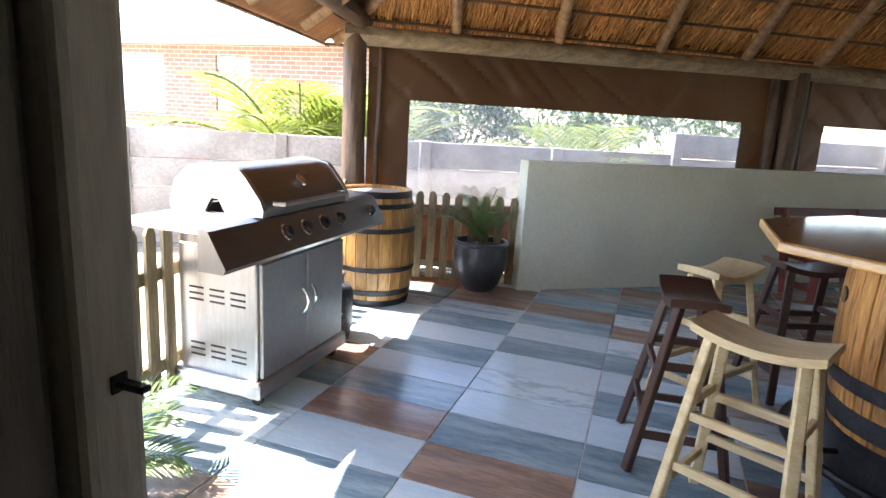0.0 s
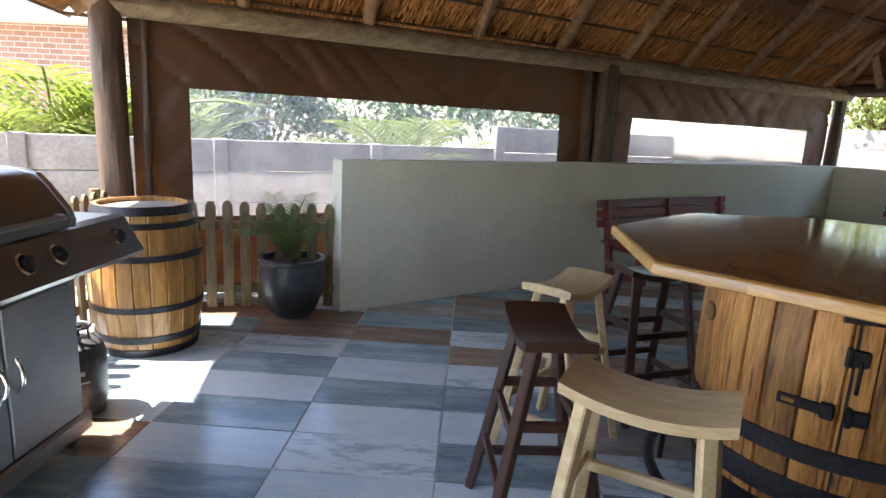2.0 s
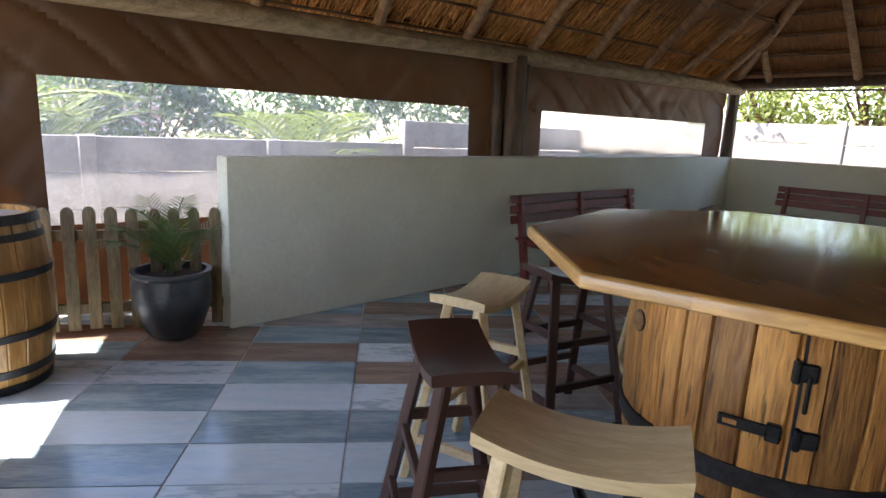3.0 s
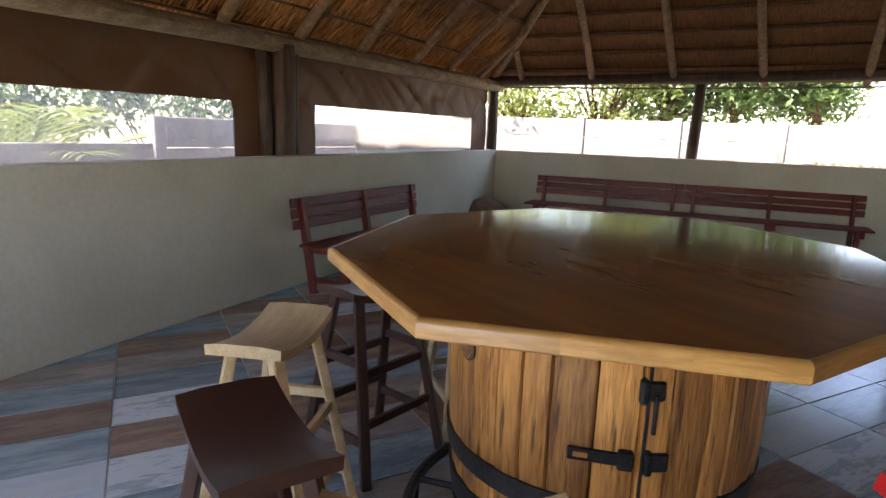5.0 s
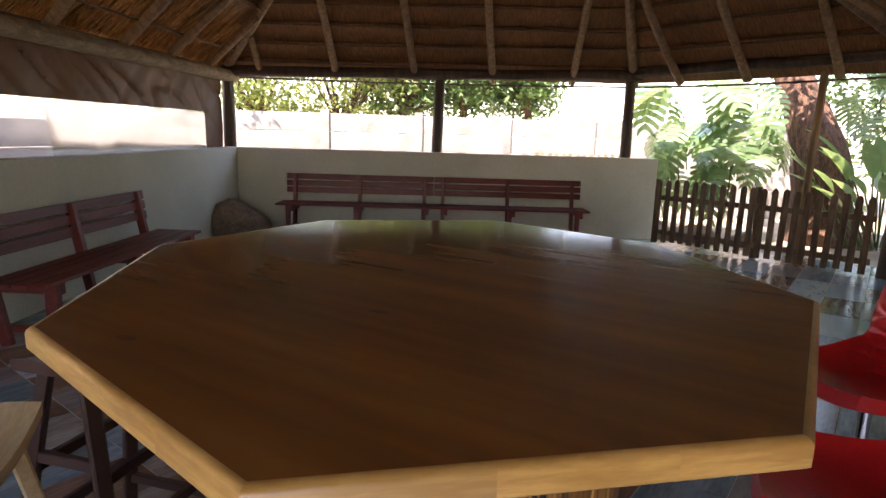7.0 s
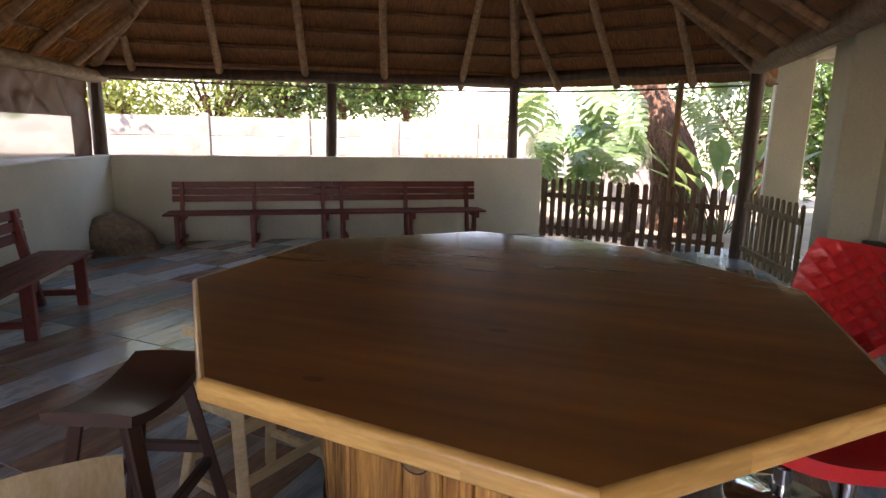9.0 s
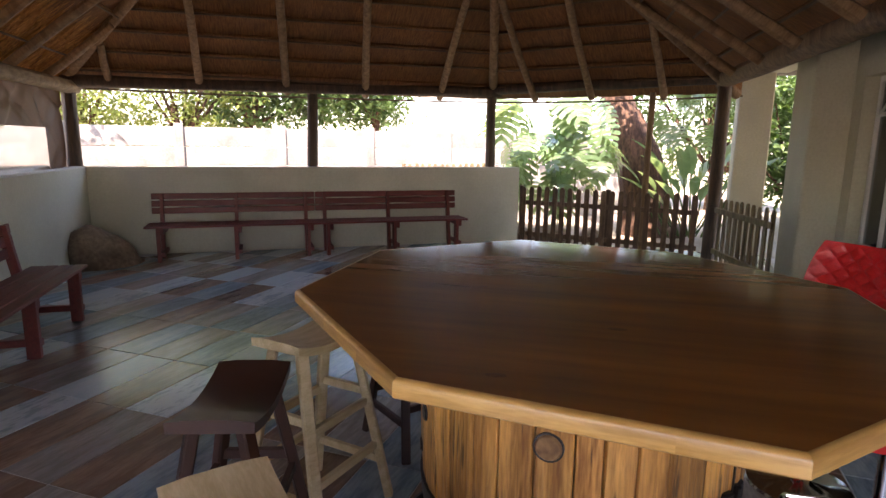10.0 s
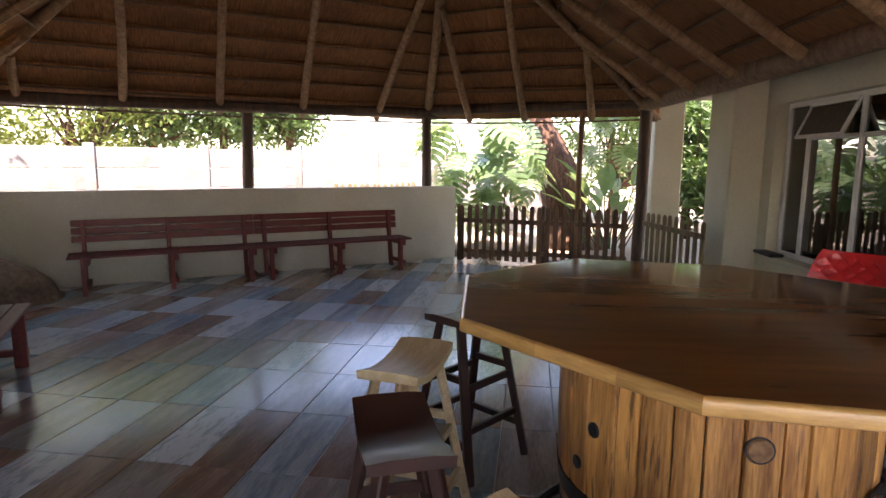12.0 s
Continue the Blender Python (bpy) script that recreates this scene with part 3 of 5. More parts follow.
saddle_stool(pose(2.22, 3.62, 0, 0, 0, -35), DARK_WOOD, DARK_L)


# ---- barrels ----
def barrel_radius(z, h, r_end, r_mid):
    return r_end + (r_mid - r_end) * (1 - (2 * z / h - 1) ** 2)


def hoop(bm, z0, z1, h, r_end, r_mid, seg=48, proud=0.006):
    rows = []
    for z, extra in ((z0, 0.0), (z0, proud), (z1, proud), (z1, 0.0)):
        r = barrel_radius(z, h, r_end, r_mid) + extra
        rows.append([bm.verts.new((r * math.cos(k * math.tau / seg), r * math.sin(k * math.tau / seg), z)) for k in range(seg)])
    for a_, b_ in zip(rows, rows[1:]):
        for k in range(seg):
            bm.faces.new((a_[k], a_[(k + 1) % seg], b_[(k + 1) % seg], b_[k]))


def stave_mesh(h, r_end, r_mid, w_ang, rows=12, z0=0.0, z1=None, thick=0.025, gap=0.06):
    """One bent stave centred on the +x direction."""
    bm = bmesh.new()
    z1 = h if z1 is None else z1
    ring = []
    for i in range(rows + 1):
        z = z0 + (z1 - z0) * i / rows
        r = barrel_radius(z, h, r_end, r_mid)
        g = w_ang / 2 * (1 - gap)
        a = [-g, -g * 0.86, g * 0.86, g]
        rr = [r - 0.004, r, r, r - 0.004]
        ring.append([bm.verts.new((q * math.cos(t), q * math.sin(t), z)) for q, t in zip(rr, a)] +
                    [bm.verts.new(((r - thick) * math.cos(t), (r - thick) * math.sin(t), z)) for t in (g, -g)])
    for a_, b_ in zip(ring, ring[1:]):
        for k in range(6):
            bm.faces.new((a_[k], a_[(k + 1) % 6], b_[(k + 1) % 6], b_[k]))
    bm.faces.new(ring[0][::-1])
    bm.faces.new(ring[-1])
    return bm


def wine_barrel(m):
    h, re, rm = 0.866, 0.266, 0.312
    b = thing("wine_barrel", "varnished oak wine barrel with black hoops, standing upright", "barrel", m)
    cnt = 22
    me = mesh(stave_mesh(h, re, rm, math.tau / cnt, gap=0.02), "stave", STAVE_GOLD, True)
    for k in range(cnt):
        part("stave", me, None, b, m=pose(0, 0, 0, 0, 0, 360 * k / cnt))
    for z0, z1 in ((0.0, 0.045), (0.085, 0.125), (0.27, 0.305), (0.565, 0.60), (0.745, 0.78), (0.82, 0.868)):
        bm = bmesh.new()
        hoop(bm, z0, z1, h, re, rm)
        part("hoop", bm, HOOP, b, "black painted steel hoop", True)
    bm = bmesh.new()
    lathe(bm, [(0.0, 0.82), (re - 0.02, 0.82), (re - 0.02, 0.838), (0.0, 0.838)], 40)
    part("head", bm, HEAD_WOOD, b, "grey weathered barrel head")
    bm = bmesh.new()
    lathe(bm, [(0.0, 0.01), (re - 0.03, 0.01), (re - 0.03, 0.03), (0.0, 0.03)], 40)
    part("bottom", bm, STAVE_GOLD, b)
    return b


wine_barrel(pose(-1.92, 4.105, 0))

# ---- octagonal bar table on a great barrel ----
TC = Vector((1.307, 2.775))
OCT = [(0.537, 3.015), (1.01, 3.53), (1.66, 3.585), (2.14, 3.14), (2.09, 2.505), (1.652, 2.03), (0.962, 1.976), (0.503, 2.38)]
table = thing("bar_table", "octagonal varnished wooden bar table on an old oak barrel", "bar table", pose(TC.x, TC.y, 0))
LOC = [Vector((x - TC.x, y - TC.y)) for x, y in OCT]
TOP = 1.05
# top boards run one way, cut by the outline; glued edge blocks close the rim
GRAIN = radians(-85)
gx, gy = Vector((math.cos(GRAIN), math.sin(GRAIN))), Vector((-math.sin(GRAIN), math.cos(GRAIN)))
RIM = 0.013
inner = list(LOC)
for a, b in zip(LOC, LOC[1:] + LOC[:1]):
    d = (b - a).normalized()
    out = Vector((-d.y, d.x))
    inner = clip(inner, lambda p: (p - a).dot(out) + RIM)
for sgn in (-1, 1):
    half_top = clip(inner, lambda p: sgn * (0.096 - p.dot(gy)) + 0.0005)
    bm = bmesh.new()
    prism(bm, [(p.dot(gx), p.dot(gy)) for p in half_top], TOP - 0.03, TOP)
    part("top_panel", bm, TABLE_WOOD, table, "varnished half of the table top", m=pose(0, 0, 0, 0, 0, math.degrees(GRAIN)))
for x, y, sz in ((0.62, 2.85, 0.020), (1.245, 3.05, 0.014), (0.98, 2.66, 0.022), (1.62, 2.75, 0.012)):
    bm = bmesh.new()
    lathe(bm, [(0.0, 0.0007), (0.5, 0.0006), (1.0, 0.0002)], 18)
    bmesh.ops.scale(bm, vec=(sz, sz * 0.5, 1), verts=bm.verts)
    part("knot", bm, KNOT, table, "dark knot in the table top", True, m=pose(x - TC.x, y - TC.y, TOP, 0, 0, -80))
for a, b in zip(LOC, LOC[1:] + LOC[:1]):
    d = (b - a).normalized()
    L = (b - a).length
    ang = math.degrees(math.atan2(d.y, d.x))
    for s0, s1 in ((0.0, 0.27), (0.27, 0.6), (0.6, 1.0)):
        bm = bmesh.new()
        c0, c1 = (RIM * 0.414 if s0 == 0 else 0), (RIM * 0.414 if s1 == 1 else 0)
        prof = [(-RIM, TOP - 0.038), (-0.004, TOP - 0.038), (0.0, TOP - 0.034), (0.0, TOP - 0.009), (-0.003, TOP - 0.0035), (-0.009, TOP), (-RIM, TOP)]
        ends = []
        for x, c, sg in ((L * s0, c0, 1), (L * s1, c1, -1)):
            ends.append([bm.verts.new((x + sg * c * (-y / RIM), y, z)) for y, z in prof])
        for q in range(len(prof)):
            q2 = (q + 1) % len(prof)
            bm.faces.new((ends[0][q], ends[0][q2], ends[1][q2], ends[1][q]))
        bm.faces.new(ends[0][::-1])
        bm.faces.new(ends[1])
        part("edge_block", bm, EDGE_WOOD, table, "glued edge block of lighter wood", True, m=pose(a.x, a.y, 0, 0, 0, ang))
# the base: an old half vat, widest under the top, its staves uneven
BH, BRE, BRM = 1.018, 0.372, 0.452


def vat_r(z):
    return BRM - (BRM - BRE) * ((z - 0.72) / 0.72) ** 2


rng = random.Random(5)
angs, t = [], 0.0
while t < 357:
    wv = rng.uniform(8.0, 14.0)
    if 360 - t - wv < 9:
        wv = 360 - t
    angs.append((t, min(t + wv, 360)))
    t += wv
for t0, t1 in angs:
    bm = bmesh.new()
    g = radians(t1 - t0) / 2
    ringv = []
    e = rng.uniform(0.0, 0.005)
    for i in range(13):
        z = BH * i / 12
        r = vat_r(z) + e
        gg = g * 0.968
        lst = [(r - 0.006, -gg), (r, -gg * 0.9), (r + 0.002, 0), (r, gg * 0.9), (r - 0.006, gg), (r - 0.03, gg), (r - 0.03, -gg)]
        ringv.append([bm.verts.new((q * math.cos(u), q * math.sin(u), z)) for q, u in lst])
    for a_, b_ in zip(ringv, ringv[1:]):
        for q in range(7):
            bm.faces.new((a_[q], a_[(q + 1) % 7], b_[(q + 1) % 7], b_[q]))
    bm.faces.new(ringv[0][::-1])
    bm.faces.new(ringv[-1])
    part("stave", bm, STAVE, table, smooth=True, m=pose(0, 0, 0, 0, 0, (t0 + t1) / 2))
# added black sheet behind the staves, so their gaps look dark inside
bm = bmesh.new()
lathe(bm, [(BRE - 0.035, 0.01), (vat_r(0.5) - 0.035, 0.5), (vat_r(0.97) - 0.035, 0.97)], 32)
part("liner", bm, HOOP, table)
for z0, z1 in ((0.0, 0.10), (0.10, 0.27), (0.30, 0.385), (0.455, 0.515)):
    bm = bmesh.new()
    rows = []
    for z, ex in ((z0, 0.0), (z0, 0.011), (z1, 0.011), (z1, 0.0)):
        rows.append([bm.verts.new(((vat_r(z) + ex) * math.cos(q * math.tau / 56), (vat_r(z) + ex) * math.sin(q * math.tau / 56), z)) for q in range(56)])
    for a_, b_ in zip(rows, rows[1:]):
        for q in range(56):
            bm.faces.new((a_[q], a_[(q + 1) % 56], b_[(q + 1) % 56], b_[q]))
    part("hoop", bm, HOOP, table, "black painted steel hoop", True)


def on_vat(deg, z, out=0.0):
    r = vat_r(z) + out
    return pose(r * math.cos(radians(deg)), r * math.sin(radians(deg)), z, 0, 0, deg + 90)


# bungs: one round wooden plug; two small black discs stand in for open holes
for deg, z, size in ((179, 0.803, 0.85), (125, 0.733, 0.55), (115.5, 0.60, 0.5)):
    plug = part("bung", boxed((0.001, 0.001, 0.001)), STAVE, table, "round bung, the small ones black discs for dark open holes", m=on_vat(deg, z, 0.004) @ Matrix.Scale(size, 4))
    bm = bmesh.new()
    lathe(bm, [(0.0, -0.02), (0.036, -0.02), (0.036, 0.004), (0.032, 0.009), (0.0, 0.010)], 20, pose(0, 0, 0, 90))
    plug.data = mesh(bm, "bung", BUNG if size > 0.8 else IRON, True)
    bm = bmesh.new()
    lathe(bm, [(0.036, -0.01), (0.041, -0.01), (0.041, 0.004), (0.036, 0.004), (0.036, -0.01)], 20, pose(0, 0, 0, 90))
    part("rim", bm, HOOP, plug)
# door in the vat: dark joint, hinge straps, latches
bm = bmesh.new()
for z in range(11):
    zz = 0.30 + 0.067 * z
    box(bm, (0.008, 0.012, 0.069), on_vat(-119, zz, 0.0), 0)
part("door_joint", bm, HOOP, table, "dark open joint of the barrel door")
door = part("door_strap", boxed((0.30, 0.012, 0.045), None, 0.004), HOOP, table, "black iron strap above the door", m=on_vat(-106, 0.93, 0.0))
hasp = part("hasp", boxed((0.15, 0.008, 0.034), None, 0.003), IRON, table, "black iron hasp", m=on_vat(-131, 0.64, 0.008))
part("slot", boxed((0.035, 0.012, 0.014), pose(-0.045, 0, 0), 0.002), STAVE, hasp)
part("pivot", boxed((0.035, 0.018, 0.05), pose(0.055, 0, 0), 0.004), IRON, hasp)
for deg, z in ((-118, 0.81), (-115, 0.635)):
    lt = part("latch", boxed((0.055, 0.012, 0.05), None, 0.006), IRON, table, "black wrought iron latch", m=on_vat(deg, z, 0.006))
    part("knuckle", boxed((0.018, 0.03, 0.06), pose(-0.022, 0, 0), 0.005), IRON, lt)
part("pin", boxed((0.010, 0.010, 0.10), None, 0.003), IRON, table, "hanging iron pin", m=on_vat(-117, 0.755, 0.008))
# foot ring on struts
bm = bmesh.new()
tube(bm, [(0.575 * math.cos(t * math.tau / 48), 0.575 * math.sin(t * math.tau / 48), 0.17) for t in range(48)], 0.02, 8, True)
ring = part("foot_ring", bm, IRON, table, "black steel foot ring", True)
for k in range(6):
    t = (k + 0.25) * math.tau / 6
    bm = bmesh.new()
    tube(bm, [(0.37 * math.cos(t), 0.37 * math.sin(t), 0.17), (0.575 * math.cos(t), 0.575 * math.sin(t), 0.17)], 0.012)
    part("strut", bm, IRON, ring)
    bm = bmesh.new()
    tube(bm, [(0.575 * math.cos(t), 0.575 * math.sin(t), 0.17), (0.58 * math.cos(t), 0.58 * math.sin(t), 0.0)], 0.012)
    part("foot", bm, IRON, ring)


# ---- benches ----
def slat_bench(m, label, L=1.98):
    s = thing("slat_bench", label, "bench", m, "red garden benches")
    for z in (0.575, 0.665, 0.755):
        bm = boxed((L, 0.022, 0.075), pose(0, 0.215 + (z - 0.57) * 0.12, z, -7), 0.004)
        part("back_slat", bm, RED_WOOD, s)
    for y in (-0.235, -0.13, -0.025, 0.08):
        bm = boxed((L + 0.06, 0.095, 0.024), pose(0, y, 0.425), 0.004)
        part("seat_slat", bm, RED_WOOD, s)
    for x in (-L / 2 + 0.12, 0.0, L / 2 - 0.12):
        bm = bmesh.new()
        bar(bm, (x, 0.10, 0.0), (x, 0.235, 0.79), 0.045, 0.07, 0.004)
        part("back_leg", bm, RED_WOOD, s)
        bm = boxed((0.045, 0.085, 0.41), pose(x, -0.22, 0.205), 0.004)
        part("front_leg", bm, RED_WOOD, s)
        bm = boxed((0.04, 0.44, 0.075), pose(x + 0.043, -0.04, 0.372), 0.004)
        part("seat_bearer", bm, RED_WOOD, s)
        bm = boxed((0.04, 0.40, 0.05), pose(x + 0.043, -0.06, 0.10), 0.004)
        part("foot_rail", bm, RED_WOOD, s)
    return s


def bench_at(a, b, label):
    a, b = Vector(a), Vector(b)
    d = (b - a).normalized()
    c = (a + b) / 2 + Vector((d.y, -d.x)) * 0.235
    slat_bench(pose(c.x, c.y, 0, 0, 0, math.degrees(math.atan2(d.y, d.x))), label, (b - a).length - 0.01)


bench_at((1.17, 6.22), (2.80, 7.36), "red-brown painted slatted bench against the low wall")
BL, BR = Vector((5.3, 8.5)), Vector((7.74, 5.3))
bench_at(BL, BL.lerp(BR, 0.5), "dark red slatted bench in a row under the wall")
bench_at(BL.lerp(BR, 0.5), BR, "dark red slatted bench in a row under the wall")


# ---- picket fences ----
def picket_mesh(h, w=0.068, t=0.018, mat=PICKET):
    bm = bmesh.new()
    out = [(-w / 2, 0), (w / 2, 0), (w / 2, h - w * 0.55), (w * 0.28, h - w * 0.12), (0, h), (-w * 0.28, h - w * 0.12), (-w / 2, h - w * 0.55)]
    f = [bm.verts.new((x, -t / 2, z)) for x, z in out]
    b = [bm.verts.new((x, t / 2, z)) for x, z in out]
    c = len(out)
    for i in range(c):
        bm.faces.new((f[i], f[(i + 1) % c], b[(i + 1) % c], b[i]))
    bm.faces.new(f[::-1])
    bm.faces.new(b)
    return mesh(bm, "picket", mat)


def fence(a, b, h, gap, label, mat=PICKET, rails=(0.16, 0.62), name="picket_fence", posts=(0.0, 1.0), lift=0.03):
    a, b = Vector(a), Vector(b)
    L = (b - a).length
    s = thing(name, label, "fence", pose(a.x, a.y, 0, 0, 0, math.degrees(math.atan2(b.y - a.y, b.x - a.x))))
    me = picket_mesh(h - lift, mat=mat)
    cnt = int(L / gap)
    rng = random.Random(int(L * 100))
    for k in range(cnt):
        part("picket", me, None, s, m=pose((k + 0.5) * L / cnt, -0.03, lift + rng.uniform(-0.012, 0.01), 0, rng.uniform(-0.8, 0.8), 0))
    for z in rails:
        part("rail", boxed((L, 0.035, 0.065), pose(L / 2, 0, z), 0.004), mat, s)
    for t in posts:
        bm = bmesh.new()
        pole(bm, (L * t, 0.05, -0.1), (L * t, 0.05, h), 0.035, 0.033, 10, 4, 0.004, int(L * 10))
        part("post", bm, mat, s, smooth=True)
    return s


fence((-2.45, 4.62), (-0.98, 5.0), 0.80, 0.115, "weathered wooden picket fence between post and wall")
fence((-1.83, 0.6), (-2.47, 4.58), 0.86, 0.125, "weathered wooden picket fence along the open side")
fence((8.2, 4.42), (7.8, 2.0), 0.86, 0.113, "dark wooden picket fence closing the garden opening", PICKET_DARK, posts=(0.0, 0.52))
fence((6.28, 1.42), (7.7, 1.82), 0.84, 0.135, "grey weathered picket gate standing open by the house", PICKET, (0.16, 0.68), name="picket_gate", posts=())

# slim pole in the garden opening
sp = thing("gum_pole_post", "slim round pole beside the garden fence", "post", pose(7.96, 2.68, 0), "roof posts")
bm = bmesh.new()
pole(bm, (0, 0, 0), (0, 0, EAVE), 0.045, 0.04, 10, 6, 0.01, 9)
part("shaft", bm, POLE, sp, smooth=True)

# ---- canvas blinds with clear windows ----
def canvas(a, b, win, label):
    """A hanging blind from a to b; win: left, right, bottom, top of its clear window."""
    a, b = Vector(a), Vector(b)
    L = (b - a).length
    ob = thing("canvas_blind", label, "blind", pose(a.x, a.y, 0, 0, 0, math.degrees(math.atan2(b.y - a.y, b.x - a.x))), "canvas blinds")
    l, r, z0, z1 = win
    bm = bmesh.new()
    xs = sorted(set([0, l, r, L] + [L * k / 150 for k in range(151)]))
    zs = sorted(set([0.05, z0, z1, EAVE - 0.02] + [0.05 + k * 0.035 for k in range(62) if 0.05 + k * 0.035 < EAVE - 0.03]))
    vs = {}
    def v(i, k):
        if (i, k) not in vs:
            x, z = xs[i], zs[k]
            y = 0.03 * noise.noise((x * 1.6 + z * 1.4, z * 1.2, L)) + 0.045 * max(0.0, noise.noise(((x - z * 0.8) * 4.5, z * 0.8, L + 5))) * min(1.0, (EAVE - z) * 4)
            # sharp slanting creases pulled from the upper hem
            y += 0.035 * max(0.0, 1 - 5.0 * abs(noise.noise(((x + z * 1.1) * 2.6, z * 1.1, L + 9)))) ** 2 * min(1.0, (EAVE - z) * 5) * max(0.0, min(1.0, (z - 1.2) * 2))
            vs[i, k] = bm.verts.new((x, y, z))
        return vs[i, k]
    for i in range(len(xs) - 1):
        for k in range(len(zs) - 1):
            cx, cz = (xs[i] + xs[i + 1]) / 2, (zs[k] + zs[k + 1]) / 2
            if not (l < cx < r and z0 < cz < z1):
                bm.faces.new((v(i, k), v(i + 1, k), v(i + 1, k + 1), v(i, k + 1)))
    part("cloth", bm, CANVAS, ob, smooth=True)
    bm = bmesh.new()
    g = 24
    rows = [[bm.verts.new((l + (r - l) * i / g, 0.01 + 0.012 * noise.noise((i * 0.5, k * 0.7, L * 3)), z0 + (z1 - z0) * k / 6)) for k in range(7)] for i in range(g + 1)]
    for i in range(g):
        for k in range(6):
            bm.faces.new((rows[i][k], rows[i + 1][k], rows[i + 1][k + 1], rows[i][k + 1]))
    w = part("window", bm, CLEAR, ob, "clear plastic window sheet", True)
    w.visible_shadow = False
    return ob


AD = (P2 - P0).normalized()
AL = (P2 - P0).length
def on_a(s, off=0.0):
    return P0 + AD * s + Vector((-AD.y, AD.x)) * off
canvas(on_a(0.10, 0.07), on_a(AL / 2 + 0.03, 0.08), (0.38, 3.86, 0.62, 1.565), "brown canvas blind with a wide clear plastic window")
canvas(on_a(AL / 2 + 0.01, 0.065), on_a(AL - 0.1, 0.07), (0.51, 3.83, 0.62, 1.578), "brown canvas blind with a clear plastic window")

# dark straps and rolled edges where the blinds meet the posts
for s0 in (0.19, AL / 2 - 0.145, AL / 2 + 0.185):
    q = on_a(s0, 0.02)
    st_ = thing("canvas_strap", "dark brown strap hanging at the blind's edge", "strap", pose(q.x, q.y, 0, 0, 0, math.degrees(math.atan2(AD.y, AD.x))), "canvas straps")
    bm = bmesh.new()
    pole(bm, (0, 0, 0.3), (0, 0, 2.05), 0.024 if s0 < 1 else 0.064, 0.022 if s0 < 1 else 0.06, 10, 12, 0.012, int(s0 * 10))
    part("strap", bm, STRAP, st_, smooth=True)

# ---- boundary walls of concrete panels ----
def panel_wall(a, b, heights, label, bay=1.55, ph=0.30, cap=0.005):
    a, b = Vector(a), Vector(b)
    L = (b - a).length
    ang = math.degrees(math.atan2(b.y - a.y, b.x - a.x))
    ob = thing("boundary_wall", label, "wall", pose(a.x, a.y, 0, 0, 0, ang))
    tagged(ob, kind="structure")
    cnt = int(L / bay)
    pm = mesh(boxed((bay - 0.09, 0.05, ph - 0.008), None, 0.006), "panel", CONCRETE)
    for k in range(cnt + 1):
        h = heights(k / cnt)
        pz = math.ceil(h / ph) * ph
        part("post", boxed((0.13, 0.13, h + cap), pose(k * bay, 0, (h + cap) / 2), 0.01), CONCRETE, ob)
        if k < cnt:
            z = h - ph / 2
            while z > -0.2:
                part("panel", pm, None, ob, m=pose((k + 0.5) * bay, 0, z))
                z -= ph
    return ob


panel_wall((-9.0, 2.2), (6.2, 11.4), lambda t: 1.17 if t < 0.56 else 1.42, "weathered grey precast concrete panel wall beside the patio")
panel_wall((4.6, 11.6), (14.2, 2.6), lambda t: 1.66, "sunlit precast concrete panel wall behind the patio", cap=0.05)

# ---- grill ----
g = thing("gas_grill", "stainless steel gas grill on casters with closed lid", "grill", pose(-1.795, 2.58, 0, 0, 0, 90) @ Matrix.Diagonal((0.9, 1.0, 1.0, 1.0)))
cab = part("cabinet", boxed((0.86, 0.44, 0.64), pose(0, 0, 0.45), 0.006), STEEL, g)
for s in (-1, 1):
    d = part("door", boxed((0.405, 0.02, 0.56), pose(s * 0.208, -0.232, 0.43), 0.005), STEEL_DOOR, g, "brushed steel cabinet door")
    bm = bmesh.new()
    tube(bm, [(s * 0.05, -0.243, 0.39), (s * 0.043, -0.265, 0.42), (s * 0.04, -0.272, 0.455), (s * 0.043, -0.265, 0.49), (s * 0.05, -0.243, 0.52)], 0.009, 10)
    part("handle", bm, CHROME, d, "curved chrome handle", True)
    for z0 in (0.22, 0.50):
        for c in range(3):
            for r_ in range(3):
                part("louvre", boxed((0.004, 0.085, 0.010), pose(s * 0.431, -0.12 + 0.12 * c, z0 + 0.03 * r_), 0.001), BLACK, cab, "dark vent slot")
part("base", boxed((0.92, 0.50, 0.085), pose(0, 0, 0.10), 0.012), STEEL, g)
for sx in (-0.38, 0.38):
    for sy in (-0.19, 0.19):
        bm = bmesh.new()
        lathe(bm, [(0.0, -0.012), (0.03, -0.012), (0.03, 0.012), (0.0, 0.012)], 16, pose(sx, sy, 0.03, 0, 90, 0))
        part("caster", bm, BLACK, g, "black rubber caster", True)
part("firebox", boxed((0.84, 0.44, 0.17), pose(0, 0, 0.845), 0.01), STEEL_DIM, g)
bm = bmesh.new()
out = [(-0.20, 0.93), (-0.25, 0.92), (-0.335, 0.775), (-0.32, 0.755), (-0.20, 0.755)]
rows = [[bm.verts.new((x, y, z)) for y, z in out] for x in (-0.80, 0.80)]
for q in range(5):
    bm.faces.new((rows[0][q], rows[0][(q + 1) % 5], rows[1][(q + 1) % 5], rows[1][q]))
bm.faces.new(rows[0]), bm.faces.new(rows[1][::-1])
panel = part("control_panel", bm, STEEL_DIM, g, "sloping steel control panel")
